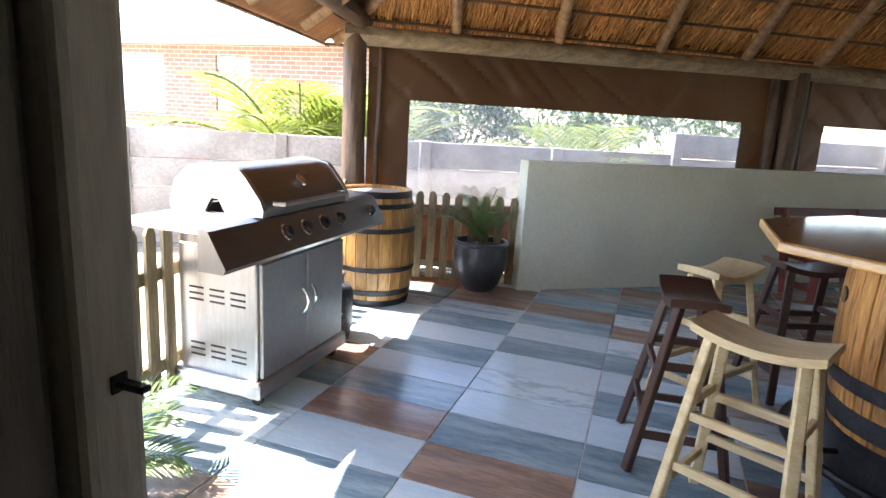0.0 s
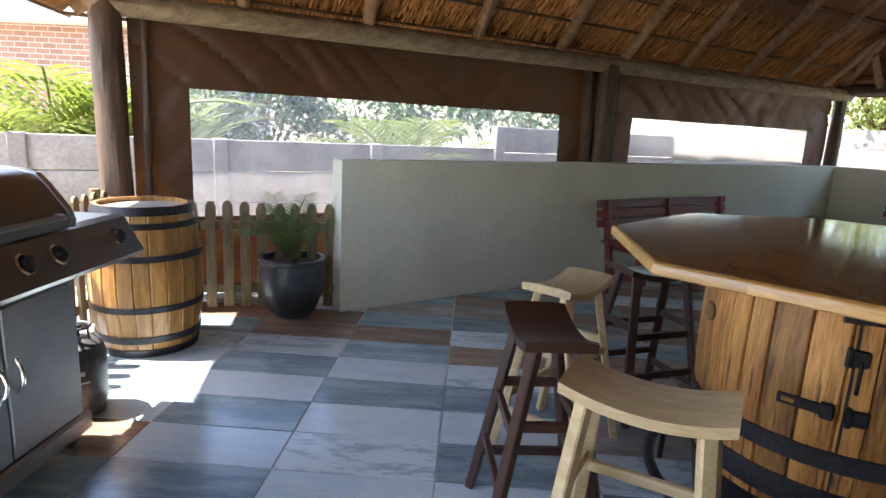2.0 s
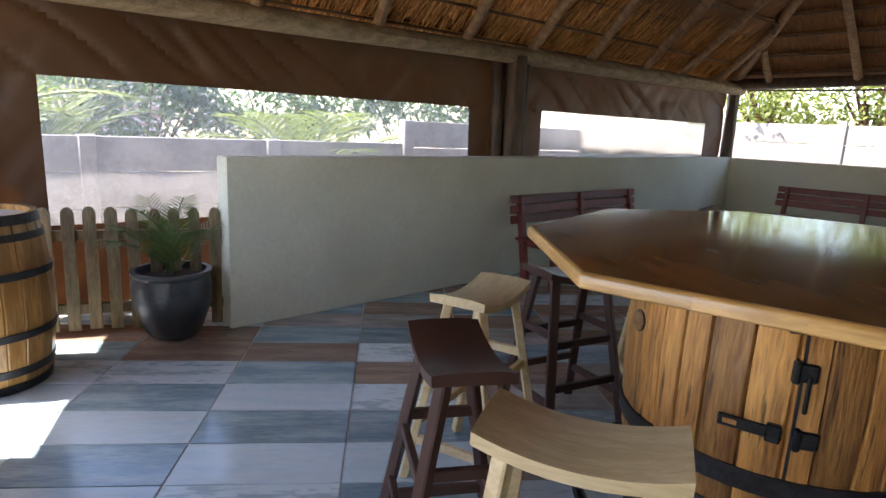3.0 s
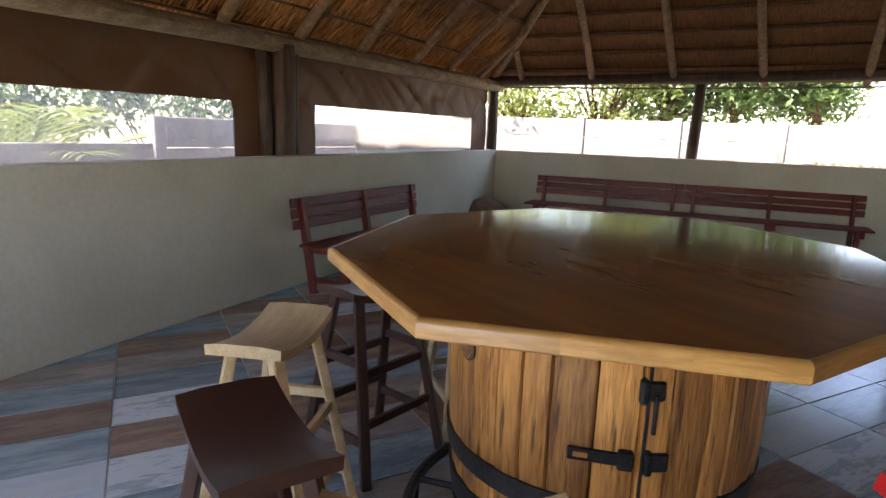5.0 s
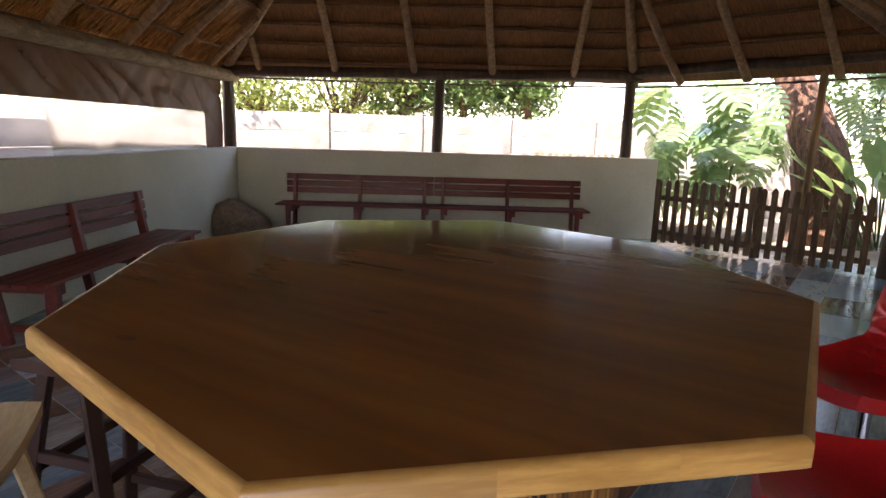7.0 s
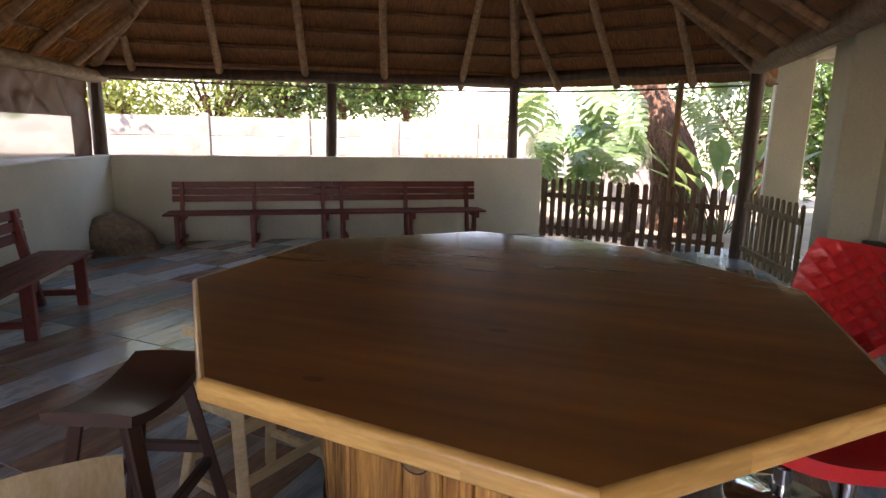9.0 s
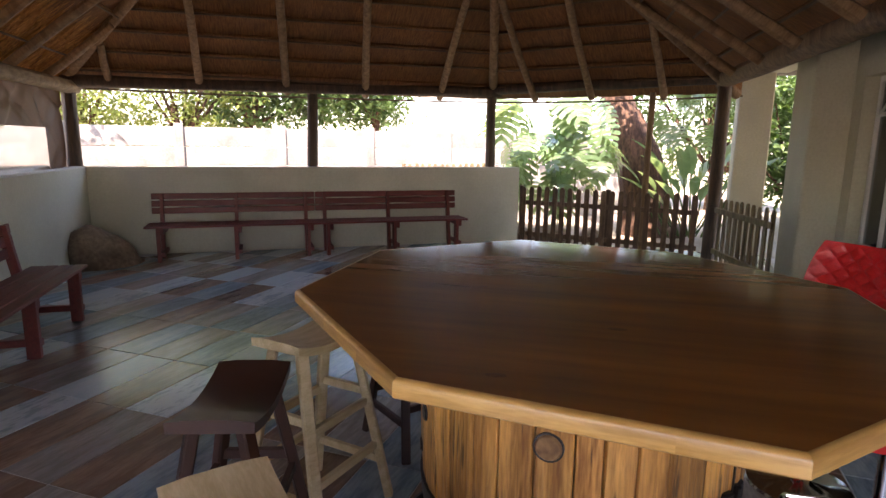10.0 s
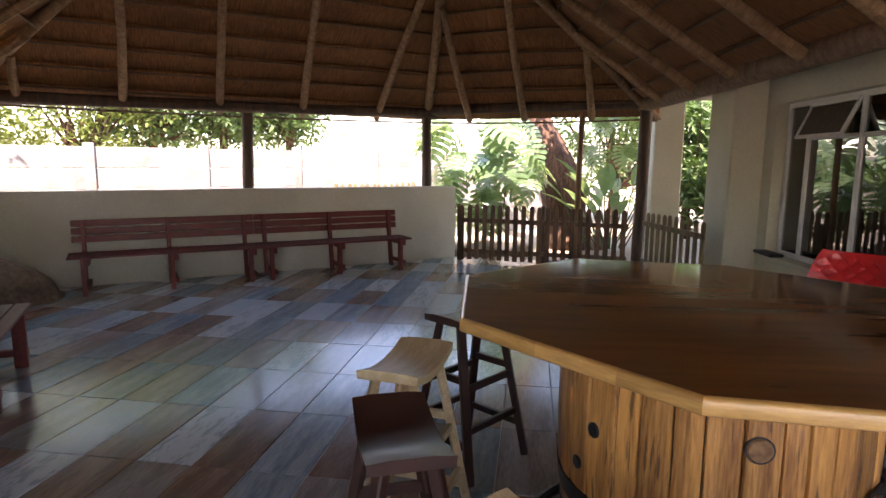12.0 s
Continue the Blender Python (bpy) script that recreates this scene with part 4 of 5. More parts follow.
for x in (-0.28, -0.10, 0.08, 0.26, 0.66):
    bm = bmesh.new()
    lathe(bm, [(0.0, 0.0), (0.034, 0.0), (0.034, 0.008), (0.026, 0.012), (0.024, 0.03), (0.018, 0.034), (0.0, 0.035)], 20, pose(x, -0.288, 0.85, 60))
    kn = part("knob", bm, BLACK, panel, "black knob with chrome ring", True)
    bm = bmesh.new()
    lathe(bm, [(0.034, -0.002), (0.042, -0.002), (0.042, 0.006), (0.034, 0.011), (0.034, -0.002)], 24, pose(x, -0.288, 0.85, 60))
    part("bezel", bm, CHROME, kn, "chrome bezel ring", True)
# hood: a curved roof between two end cheeks
prof = [(-0.25, 0.93), (-0.255, 0.96), (-0.24, 1.0), (-0.165, 1.095), (-0.13, 1.128), (-0.06, 1.142), (0.04, 1.146), (0.14, 1.13), (0.22, 1.06), (0.25, 0.97), (0.25, 0.93)]
bm = bmesh.new()
rows = [[bm.verts.new((x, y, z)) for y, z in prof] for x in (-0.40, 0.40)]
for q in range(len(prof) - 1):
    bm.faces.new((rows[0][q], rows[0][q + 1], rows[1][q + 1], rows[1][q]))
lid = part("lid", bm, STEEL_DIM, g, "stainless hood, coloured dark for the thatch it reflects", True)
for s in (-1, 1):
    bm = bmesh.new()
    p2 = [(y * 1.03, 0.93 + (z - 0.93) * 1.03) for y, z in prof]
    p2 = [p2[0]] + p2[1:-1] + [p2[-1], (0.06, 0.93), (0.02, 0.995), (-0.02, 0.995), (-0.06, 0.93)]
    rows = [[bm.verts.new((x, y, z)) for y, z in p2] for x in (s * 0.40, s * 0.43)]
    c = len(p2)
    for q in range(c):
        bm.faces.new((rows[0][q], rows[0][(q + 1) % c], rows[1][(q + 1) % c], rows[1][q]))
    bm.faces.new(rows[0]), bm.faces.new(rows[1][::-1])
    part("cheek", bm, STEEL, lid, "pale steel end cheek with a notch")
bm = bmesh.new()
tube(bm, [(-0.33, -0.25, 0.985), (-0.31, -0.295, 0.985), (0.31, -0.295, 0.985), (0.33, -0.25, 0.985)], 0.011, 10)
part("lid_handle", bm, STEEL, lid, "steel bar handle", True)
bm = bmesh.new()
lathe(bm, [(0.0, 0.0), (0.036, 0.0), (0.036, 0.012), (0.030, 0.016), (0.0, 0.014)], 24, pose(0.0, -0.196, 1.062, 52))
part("thermometer", bm, CHROME, lid, "round chrome thermometer dial", True)
for s in (-1, 1):
    part("side_shelf", boxed((0.36, 0.42, 0.03), pose(s * 0.615, 0.0, 0.915), 0.008), STEEL, g, "steel side shelf")

# ---- gas bottle ----
gb = thing("gas_bottle", "grey steel gas bottle behind the grill", "gas bottle", pose(-1.765, 3.23, 0) @ Matrix.Diagonal((0.92, 0.92, 0.84, 1.0)))
bm = bmesh.new()
lathe(bm, [(0.10, 0.0), (0.115, 0.02), (0.115, 0.06), (0.128, 0.08), (0.128, 0.34), (0.115, 0.39), (0.07, 0.425), (0.03, 0.435), (0.0, 0.435)], 28)
part("cylinder", bm, GAS, gb, smooth=True)
bm = bmesh.new()
tube(bm, [(0.065 * math.cos(q * math.tau / 20), 0.065 * math.sin(q * math.tau / 20), 0.49) for q in range(20)], 0.008, 8, True)
for q in range(3):
    tube(bm, [(0.065 * math.cos(q * 2.1), 0.065 * math.sin(q * 2.1), 0.42), (0.065 * math.cos(q * 2.1), 0.065 * math.sin(q * 2.1), 0.49)], 0.006)
part("collar", bm, GAS, gb, smooth=True)
bm = bmesh.new()
lathe(bm, [(0.018, 0.43), (0.018, 0.47), (0.03, 0.475), (0.03, 0.50), (0.0, 0.505)], 14)
part("valve", bm, IRON, gb, smooth=True)
bm = bmesh.new()
tube(bm, [(0, 0, 0.49), (-0.03, -0.05, 0.56), (-0.04, -0.12, 0.66), (-0.05, -0.2, 0.72)], 0.008)
part("hose", bm, BLACK, gb, "black rubber hose", True)
for z, hh, ww in ((0.25, 0.025, 0.6), (0.205, 0.012, 0.9)):
    bm = bmesh.new()
    rows = [[bm.verts.new((0.1295 * math.cos(radians(-60) + ww * (q - 5) / 10), 0.1295 * math.sin(radians(-60) + ww * (q - 5) / 10), z + dz)) for q in range(11)] for dz in (0, hh)]
    for q in range(10):
        bm.faces.new((rows[0][q], rows[0][q + 1], rows[1][q + 1], rows[1][q]))
    part("marking", bm, WHITE, gb, "white printed marking")

# ---- pot ----
pot = thing("plant_pot", "charcoal glazed round plant pot with a small palm", "plant pot", pose(-1.25, 4.80, 0) @ Matrix.Diagonal((1.0, 1.0, 0.92, 1.0)))
bm = bmesh.new()
lathe(bm, [(0.13, 0.0), (0.17, 0.05), (0.225, 0.22), (0.235, 0.35), (0.22, 0.42), (0.235, 0.44), (0.235, 0.46), (0.205, 0.46), (0.20, 0.40), (0.0, 0.40)], 36)
part("bowl", bm, POT, pot, smooth=True)
bm = bmesh.new()
lathe(bm, [(0.0, 0.40), (0.2, 0.41), (0.0, 0.43)], 20)
part("soil", bm, SOIL, pot)

# ---- boulder ----
bm = bmesh.new()
bmesh.ops.create_icosphere(bm, subdivisions=4, radius=1.0)
for v in bm.verts:
    k = 1 + 0.25 * noise.noise(v.co * 1.2) + 0.08 * noise.noise(v.co * 4)
    v.co = Vector((v.co.x * 0.46 * k, v.co.y * 0.36 * k, max(-0.02, v.co.z * (0.42 - 0.16 * v.co.x) * k)))
rock = new("boulder", mesh(bm, "boulder", STONE, True))
rock.matrix_basis = pose(4.66, 8.62, 0, 0, 0, -25)
tagged(rock, "large rounded brown boulder in the wall corner", "rock")


# ---- door frame at the start of the walk ----
df = thing("door_1", "grey painted wooden door frame with a latch", "door frame")
tagged(df, kind="structure")
# the set-back strips are a darker brown than the ones standing proud
for x, y0, y1, mat in ((-0.192, 0.256, 0.293, TAPE), (-0.207, 0.20, 0.253, DARK_BROWN), (-0.184, 0.145, 0.198, TAPE), (-0.204, 0.02, 0.142, DARK_BROWN)):
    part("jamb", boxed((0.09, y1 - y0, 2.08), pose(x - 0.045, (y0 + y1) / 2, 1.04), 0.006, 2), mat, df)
part("head", boxed((0.92, 0.24, 0.05), pose(0.205, 0.15, 2.07), 0.005), TAPE, df)
part("jamb", boxed((0.04, 0.24, 2.04), pose(0.66, 0.2, 1.02), 0.006), TAPE, df)
lt = part("latch", boxed((0.018, 0.007, 0.004), pose(-0.182, 0.276, 1.252), 0.001), IRON, df, "black metal latch bolt")
part("plate", boxed((0.002, 0.010, 0.010), pose(-0.1915, 0.276, 1.252), 0.0005), IRON, lt)


# ---- house window with burglar bars ----
WANG = math.degrees(math.atan(0.093))
wd = thing("window_1", "steel framed house window with burglar bars", "window", pose(4.62, house_y(4.62) - 0.13, 0, 0, 0, WANG))
tagged(wd, kind="structure")
fr = part("window_frame", boxed((2.82, 0.05, 0.05), pose(0, 0, 0.575), 0.004), WHITE, wd)
part("head", boxed((2.82, 0.05, 0.05), pose(0, 0, 2.075), 0.004), WHITE, fr)
MULL = (-1.385, -0.56, 0.23, 1.015, 1.385)
for x in MULL:
    part("mullion", boxed((0.05, 0.05, 1.47), pose(x, 0, 1.325), 0.004), WHITE, fr)
part("transom", boxed((0.735, 0.045, 0.04), pose(0.6225, 0, 1.74), 0.004), WHITE, fr)
part("transom", boxed((0.74, 0.045, 0.04), pose(-0.165, 0, 1.74), 0.004), WHITE, fr)
for x0, x1, z0, z1 in ((1.04, 1.36, 0.6, 2.05), (0.255, 0.99, 0.6, 1.72), (-0.535, 0.205, 0.6, 1.72), (-0.535, 0.205, 1.76, 2.05), (-1.36, -0.585, 0.6, 2.05)):
    p = part("pane", boxed((x1 - x0, 0.006, z1 - z0), pose((x0 + x1) / 2, 0, (z0 + z1) / 2)), PANE, wd)
    p.visible_shadow = False
# open top light
vent = part("vent_sash", boxed((0.72, 0.03, 0.03), pose(0.6225, 0.03, 2.045), 0.004), WHITE, wd, "top-hung sash pushed open")
TILT = pose(0.6225, 0.03, 2.03, 24)
part("sash_rail", boxed((0.72, 0.03, 0.03), TILT @ pose(0, 0, -0.31), 0.004), WHITE, vent)
for sx in (-0.345, 0.345):
    part("sash_stile", boxed((0.03, 0.03, 0.30), TILT @ pose(sx, 0, -0.15), 0.004), WHITE, vent)
# an opaque dark brown sheet in place of the glass
part("sash_pane", boxed((0.66, 0.006, 0.28), TILT @ pose(0, 0, -0.15)), DARK_BROWN, vent, "sash pane drawn as an opaque dark brown sheet")
for k in range(23):
    bm = bmesh.new()
    x = -1.34 + k * 0.122
    tube(bm, [(x, -0.06, 0.6), (x, -0.06, 2.05)], 0.005, 6)
    part("bar", bm, WHITE, wd, smooth=True)
for k in range(7):
    bm = bmesh.new()
    tube(bm, [(-1.36, -0.065, 0.75 + 0.2 * k), (1.36, -0.065, 0.75 + 0.2 * k)], 0.005, 6)
    part("bar", bm, WHITE, wd, smooth=True)
part("window_sill", boxed((2.90, 0.16, 0.05), pose(0, 0.12, 0.53), 0.006), HOUSE, wd)


# ---- red bar chairs ----
def bar_chair(m):
    s = thing("bar_chair", "red quilted leather bar chair on a chrome stem", "bar chair", m, "red bar chairs")
    # a scooped shell: seat then back, in a grid, quilted in diamonds
    bm = bmesh.new()
    nu, nv = 96, 190
    path = []
    for j in range(nv + 1):
        t = j / nv
        if t < 0.45:
            q = t / 0.45
            path.append(Vector((0, 0.22 - 0.36 * q, 0.685 - 0.025 * math.sin(q * math.pi) + 0.0)))
        elif t < 0.6:
            q = (t - 0.45) / 0.15
            a = q * radians(80)
            path.append(Vector((0, -0.14 - 0.09 * math.sin(a), 0.685 + 0.09 * (1 - math.cos(a)))))
        else:
            q = (t - 0.6) / 0.4
            path.append(Vector((0, -0.228 - 0.045 * q, 0.76 + 0.29 * q)))
    front, backv = [], []
    for j, p in enumerate(path):
        t = j / nv
        d = (path[min(j + 1, nv)] - path[max(j - 1, 0)]).normalized()
        nrm = Vector((0, -d.z, d.y))
        if nrm.z < 0 and t < 0.5:
            nrm = -nrm
        nrm = Vector((0, d.z, -d.y)) if Vector((0, d.z, -d.y)).z >= 0 else Vector((0, -d.z, d.y))
        if t > 0.55:
            nrm = Vector((0, abs(d.z), abs(d.y)))
        wid = 0.205 * (1 - 0.30 * max(0, (t - 0.62) / 0.38) ** 2.5 - 0.12 * max(0, (0.12 - t) / 0.12) ** 2)
        rf, rb = [], []
        for i in range(nu + 1):
            u = -1 + 2 * i / nu
            curl = 0.055 * abs(u) ** 3 * (0.35 + 0.65 * min(1, t * 1.6))
            # diamond quilting: stitched grooves between soft pads
            qa, qb = u * 0.215 / 0.09 + t * 0.95 / 0.09, u * 0.215 / 0.09 - t * 0.95 / 0.09
            da, db = abs((qa + 0.5) % 1 - 0.5), abs((qb + 0.5) % 1 - 0.5)
            pad = math.sin(math.pi / 2 * min(1.0, da / 0.3)) * math.sin(math.pi / 2 * min(1.0, db / 0.3))
            quilt = -0.009 * (1 - pad) * (1 - abs(u) ** 8) * min(1.0, (1 - t) * 14) * min(1.0, max(0.0, t - 0.30) * 8)
            c = p + Vector((u * wid, 0, 0)) + nrm * (curl + quilt)
            rf.append(bm.verts.new(c))
            rb.append(bm.verts.new(p + Vector((u * (wid - 0.006), 0, 0)) + nrm * (curl - 0.045)))
        front.append(rf)
        backv.append(rb)
    for j in range(nv):
        for i in range(nu):
            bm.faces.new((front[j][i], front[j][i + 1], front[j + 1][i + 1], front[j + 1][i]))
            bm.faces.new((backv[j][i], backv[j + 1][i], backv[j + 1][i + 1], backv[j][i + 1]))
        for i in (0, nu):
            bm.faces.new((front[j][i], front[j + 1][i], backv[j + 1][i], backv[j][i]))
    for j in (0, nv):
        for i in range(nu):
            bm.faces.new((front[j][i], front[j][i + 1], backv[j][i + 1], backv[j][i]))
    part("shell", bm, RED_LEATHER, s, smooth=True)
    bm = bmesh.new()
    lathe(bm, [(0.21, 0.0), (0.205, 0.012), (0.06, 0.03), (0.035, 0.05), (0.03, 0.36), (0.022, 0.37), (0.022, 0.60), (0.07, 0.61), (0.08, 0.632), (0.0, 0.635)], 32)
    part("stem", bm, CHROME, s, smooth=True)
    bm = bmesh.new()
    tube(bm, [(-0.03, 0.0, 0.29), (-0.15, 0.05, 0.29), (-0.16, 0.20, 0.29), (-0.12, 0.235, 0.29), (0.12, 0.235, 0.29), (0.16, 0.20, 0.29), (0.15, 0.05, 0.29), (0.03, 0.0, 0.29)], 0.010, 8)
    part("footrest", bm, CHROME, s, smooth=True)
    bm = bmesh.new()
    tube(bm, [(0.05, 0.0, 0.61), (0.2, 0.02, 0.60), (0.24, 0.03, 0.595)], 0.006, 6)
    part("lever", bm, CHROME, s, smooth=True)
    return s


bar_chair(pose(1.64, 1.88, 0, 0, 0, 10))
bar_chair(pose(2.39, 1.91, 0, 0, 0, 46))


# ---- foliage ----
def leaf(bm, m, L, W, fold=0.25, n=4):
    """A pointed, slightly folded leaf along +y of m."""
    mid, lf, rt = [], [], []
    for i in range(n + 1):
        t = i / n
        w = W * math.sin(math.pi * min(0.98, 0.06 + t * 0.94)) ** 0.8 * 0.5
        z = -0.25 * L * t * t
        mid.append(bm.verts.new(m @ Vector((0, L * t, z))))
        lf.append(bm.verts.new(m @ Vector((-w, L * t, z + w * fold))))
        rt.append(bm.verts.new(m @ Vector((w, L * t, z + w * fold))))
    for i in range(n):
        bm.faces.new((lf[i], mid[i], mid[i + 1], lf[i + 1]))
        bm.faces.new((mid[i], rt[i], rt[i + 1], mid[i + 1]))


def frond(bm, base, yaw, rise, L, leaflets=22, ll=0.28, lw=0.022, droop=1.0):
    """A palm frond: an arching rib with two rows of leaflets."""
    d = Vector((math.cos(yaw), math.sin(yaw), 0))
    p, ang, pts = Vector(base), rise, []
    seg = 14
    for i in range(seg + 1):
        pts.append(p.copy())
        p = p + (d * math.cos(ang) + Vector((0, 0, math.sin(ang)))) * L / seg
        ang -= droop * (0.5 + i / seg) / seg * 1.3
    tube(bm, pts, L * 0.006, 5)
    for k in range(leaflets):
        t = 0.15 + 0.85 * k / leaflets
        q = min(seg - 1, int(t * seg))
        o = pts[q].lerp(pts[q + 1], t * seg - q)
        tang = (pts[q + 1] - pts[q]).normalized()
        side = tang.cross(Vector((0, 0, 1))).normalized()
        up = side.cross(tang)
        for s in (-1, 1):
            w = (tang * 0.75 + side * s * 0.8 + up * 0.18).normalized()
            xx = w.cross(up).normalized()
            m = Matrix((xx, w, xx.cross(w))).transposed().to_4x4()
            m.translation = o
            leaf(bm, m, ll * (0.55 + 0.9 * math.sin(math.pi * min(1, t * 0.9 + 0.08))), lw, 0.3, 3)


def bush(name, label, category, centre, size, count, mat, lmin, lmax, seed, trunk=None, group=""):
    """A crown of leaves spread in uneven clumps through an ellipsoid, on limbs."""
    rng = random.Random(seed)
    s = thing(name, label, category, pose(*centre[:2], 0), group)
    bm = bmesh.new()
    clumps = []
    for k in range(max(6, count // 120)):
        while True:
            v = Vector((rng.uniform(-1, 1), rng.uniform(-1, 1), rng.uniform(-1, 1)))
            if 0.3 < v.length < 1:
                break
        clumps.append((Vector((v.x * size[0], v.y * size[1], centre[2] + v.z * size[2])), rng.uniform(0.18, 0.38) * min(size)))
    for k in range(count):
        c, r = rng.choice(clumps)
        p = c + Vector((rng.gauss(0, r), rng.gauss(0, r), rng.gauss(0, r * 0.8)))
        if p.z < 0.02:
            continue
        m = pose(p.x, p.y, p.z, rng.uniform(-60, 50), rng.uniform(-50, 50), rng.uniform(0, 360))
        L = rng.uniform(lmin, lmax)
        leaf(bm, m, L, L * rng.uniform(0.32, 0.5), 0.3, 2)
    part("crown", bm, mat, s)
    if trunk:
        bm = bmesh.new()
        pole(bm, (0, 0, -0.1), (0, 0, centre[2] - size[2] * 0.3), trunk, trunk * 0.7, 10, 8, 0.06, seed)
        part("trunk", bm, BARK, s, smooth=True)
    for q, (c, r) in enumerate(clumps[:14]):
        bm = bmesh.new()
        pole(bm, (0, 0, max(0.0, centre[2] - size[2] * 0.9) if trunk else 0.0), c, (trunk or 0.03) * 0.45, 0.008, 6, 6, 0.05, seed + q)
        part("limb", bm, BARK, s, smooth=True)
    return s


def palm(name, label, at, fronds, L, mat, seed, rise=(0.7, 1.35), ll=0.3, z0=0.0, lw=0.022, stem=None, droop=(0.8, 1.4)):
    rng = random.Random(seed)
    s = thing(name, label, "palm", pose(*at, 0))
    for k in range(fronds):
        bm = bmesh.new()
        frond(bm, (rng.uniform(-0.04, 0.04), rng.uniform(-0.04, 0.04), z0), rng.uniform(0, math.tau), rng.uniform(*rise), L * rng.uniform(0.7, 1.1), 20, ll, lw, rng.uniform(*droop))
        part("frond", bm, mat, s)
    if stem:
        bm = bmesh.new()
        pole(bm, (0, 0, -0.05), (0, 0, z0 + 0.05), stem, stem * 0.8, 10, 8, 0.02, seed)
        part("stem", bm, BARK, s, smooth=True)
    return s


# the small palm in the pot and the feathery plant by the doorway
palm("pot_palm", "small green palm growing in the charcoal pot", (-1.25, 4.80), 10, 0.56, LEAF, 3, (0.85, 1.5), 0.12, 0.375, 0.007, droop=(0.3, 1.0))
palm("garden_fern", "feathery green palm beside the doorway", (-1.75, 1.35), 10, 0.62, LEAF, 8, (0.6, 1.3), 0.15, 0.0, 0.014)

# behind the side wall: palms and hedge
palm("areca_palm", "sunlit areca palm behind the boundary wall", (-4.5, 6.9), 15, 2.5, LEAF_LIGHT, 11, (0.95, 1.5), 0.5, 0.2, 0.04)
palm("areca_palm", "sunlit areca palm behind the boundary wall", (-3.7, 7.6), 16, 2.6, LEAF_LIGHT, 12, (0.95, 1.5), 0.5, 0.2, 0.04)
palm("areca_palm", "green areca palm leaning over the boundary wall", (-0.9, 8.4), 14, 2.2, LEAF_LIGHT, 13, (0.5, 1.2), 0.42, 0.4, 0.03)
bush("hedge_bush", "dense green bush behind the boundary wall", "bush", (-3.1, 8.6, 1.6), (1.1, 0.7, 0.8), 2600, LEAF, 0.08, 0.16, 21, group="bushes over the wall")
bush("hedge_bush", "dense green bush behind the boundary wall", "bush", (-1.3, 9.3, 1.7), (1.2, 0.7, 0.8), 2600, LEAF, 0.08, 0.16, 22, group="bushes over the wall")
bush("hedge_bush", "dense green bush behind the boundary wall", "bush", (0.7, 10.0, 1.8), (1.2, 0.7, 0.6), 2400, LEAF, 0.08, 0.16, 23, group="bushes over the wall")

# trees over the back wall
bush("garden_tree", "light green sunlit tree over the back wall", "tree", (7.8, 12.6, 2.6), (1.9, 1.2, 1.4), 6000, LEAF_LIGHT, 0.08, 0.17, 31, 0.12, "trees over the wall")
bush("garden_tree", "dark green leafy tree over the back wall", "tree", (10.6, 11.0, 2.9), (1.7, 1.2, 1.2), 5500, LEAF, 0.10, 0.2, 32, 0.12, "trees over the wall")
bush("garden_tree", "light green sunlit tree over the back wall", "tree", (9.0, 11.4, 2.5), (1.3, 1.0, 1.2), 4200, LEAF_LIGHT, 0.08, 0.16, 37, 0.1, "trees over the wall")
bush("garden_tree", "dark green leafy tree over the back wall", "tree", (11.6, 10.1, 2.9), (1.4, 1.0, 1.1), 4500, LEAF, 0.10, 0.2, 38, 0.12, "trees over the wall")
bush("garden_tree", "dark green leafy tree over the back wall", "tree", (12.9, 9.2, 2.9), (1.2, 1.0, 1.0), 4500, LEAF, 0.10, 0.2, 33, 0.12, "trees over the wall")
bush("garden_tree", "dense garden tree closing the view", "tree", (15.5, 1.2, 2.6), (1.6, 2.6, 2.0), 6500, LEAF, 0.12, 0.24, 34, 0.15, "trees over the wall")
bush("garden_tree", "dense garden tree closing the view", "tree", (14.0, -2.2, 2.2), (1.6, 1.8, 1.8), 4500, LEAF, 0.12, 0.24, 35, 0.15, "trees over the wall")
bush("garden_tree", "leafy garden tree seen between the house pillars", "tree", (12.3, 0.1, 1.7), (0.9, 0.9, 1.2), 3600, LEAF, 0.12, 0.24, 39, 0.1, "trees over the wall")
# this crown stays out of view; it only throws dappled shade on the wall
bush("garden_tree", "unseen thin-leaved tree added to dapple the back wall with shade", "tree", (5.3, 11.0, 3.8), (1.1, 1.1, 0.5), 2200, LEAF, 0.08, 0.16, 36, 0.07, "trees over the wall")

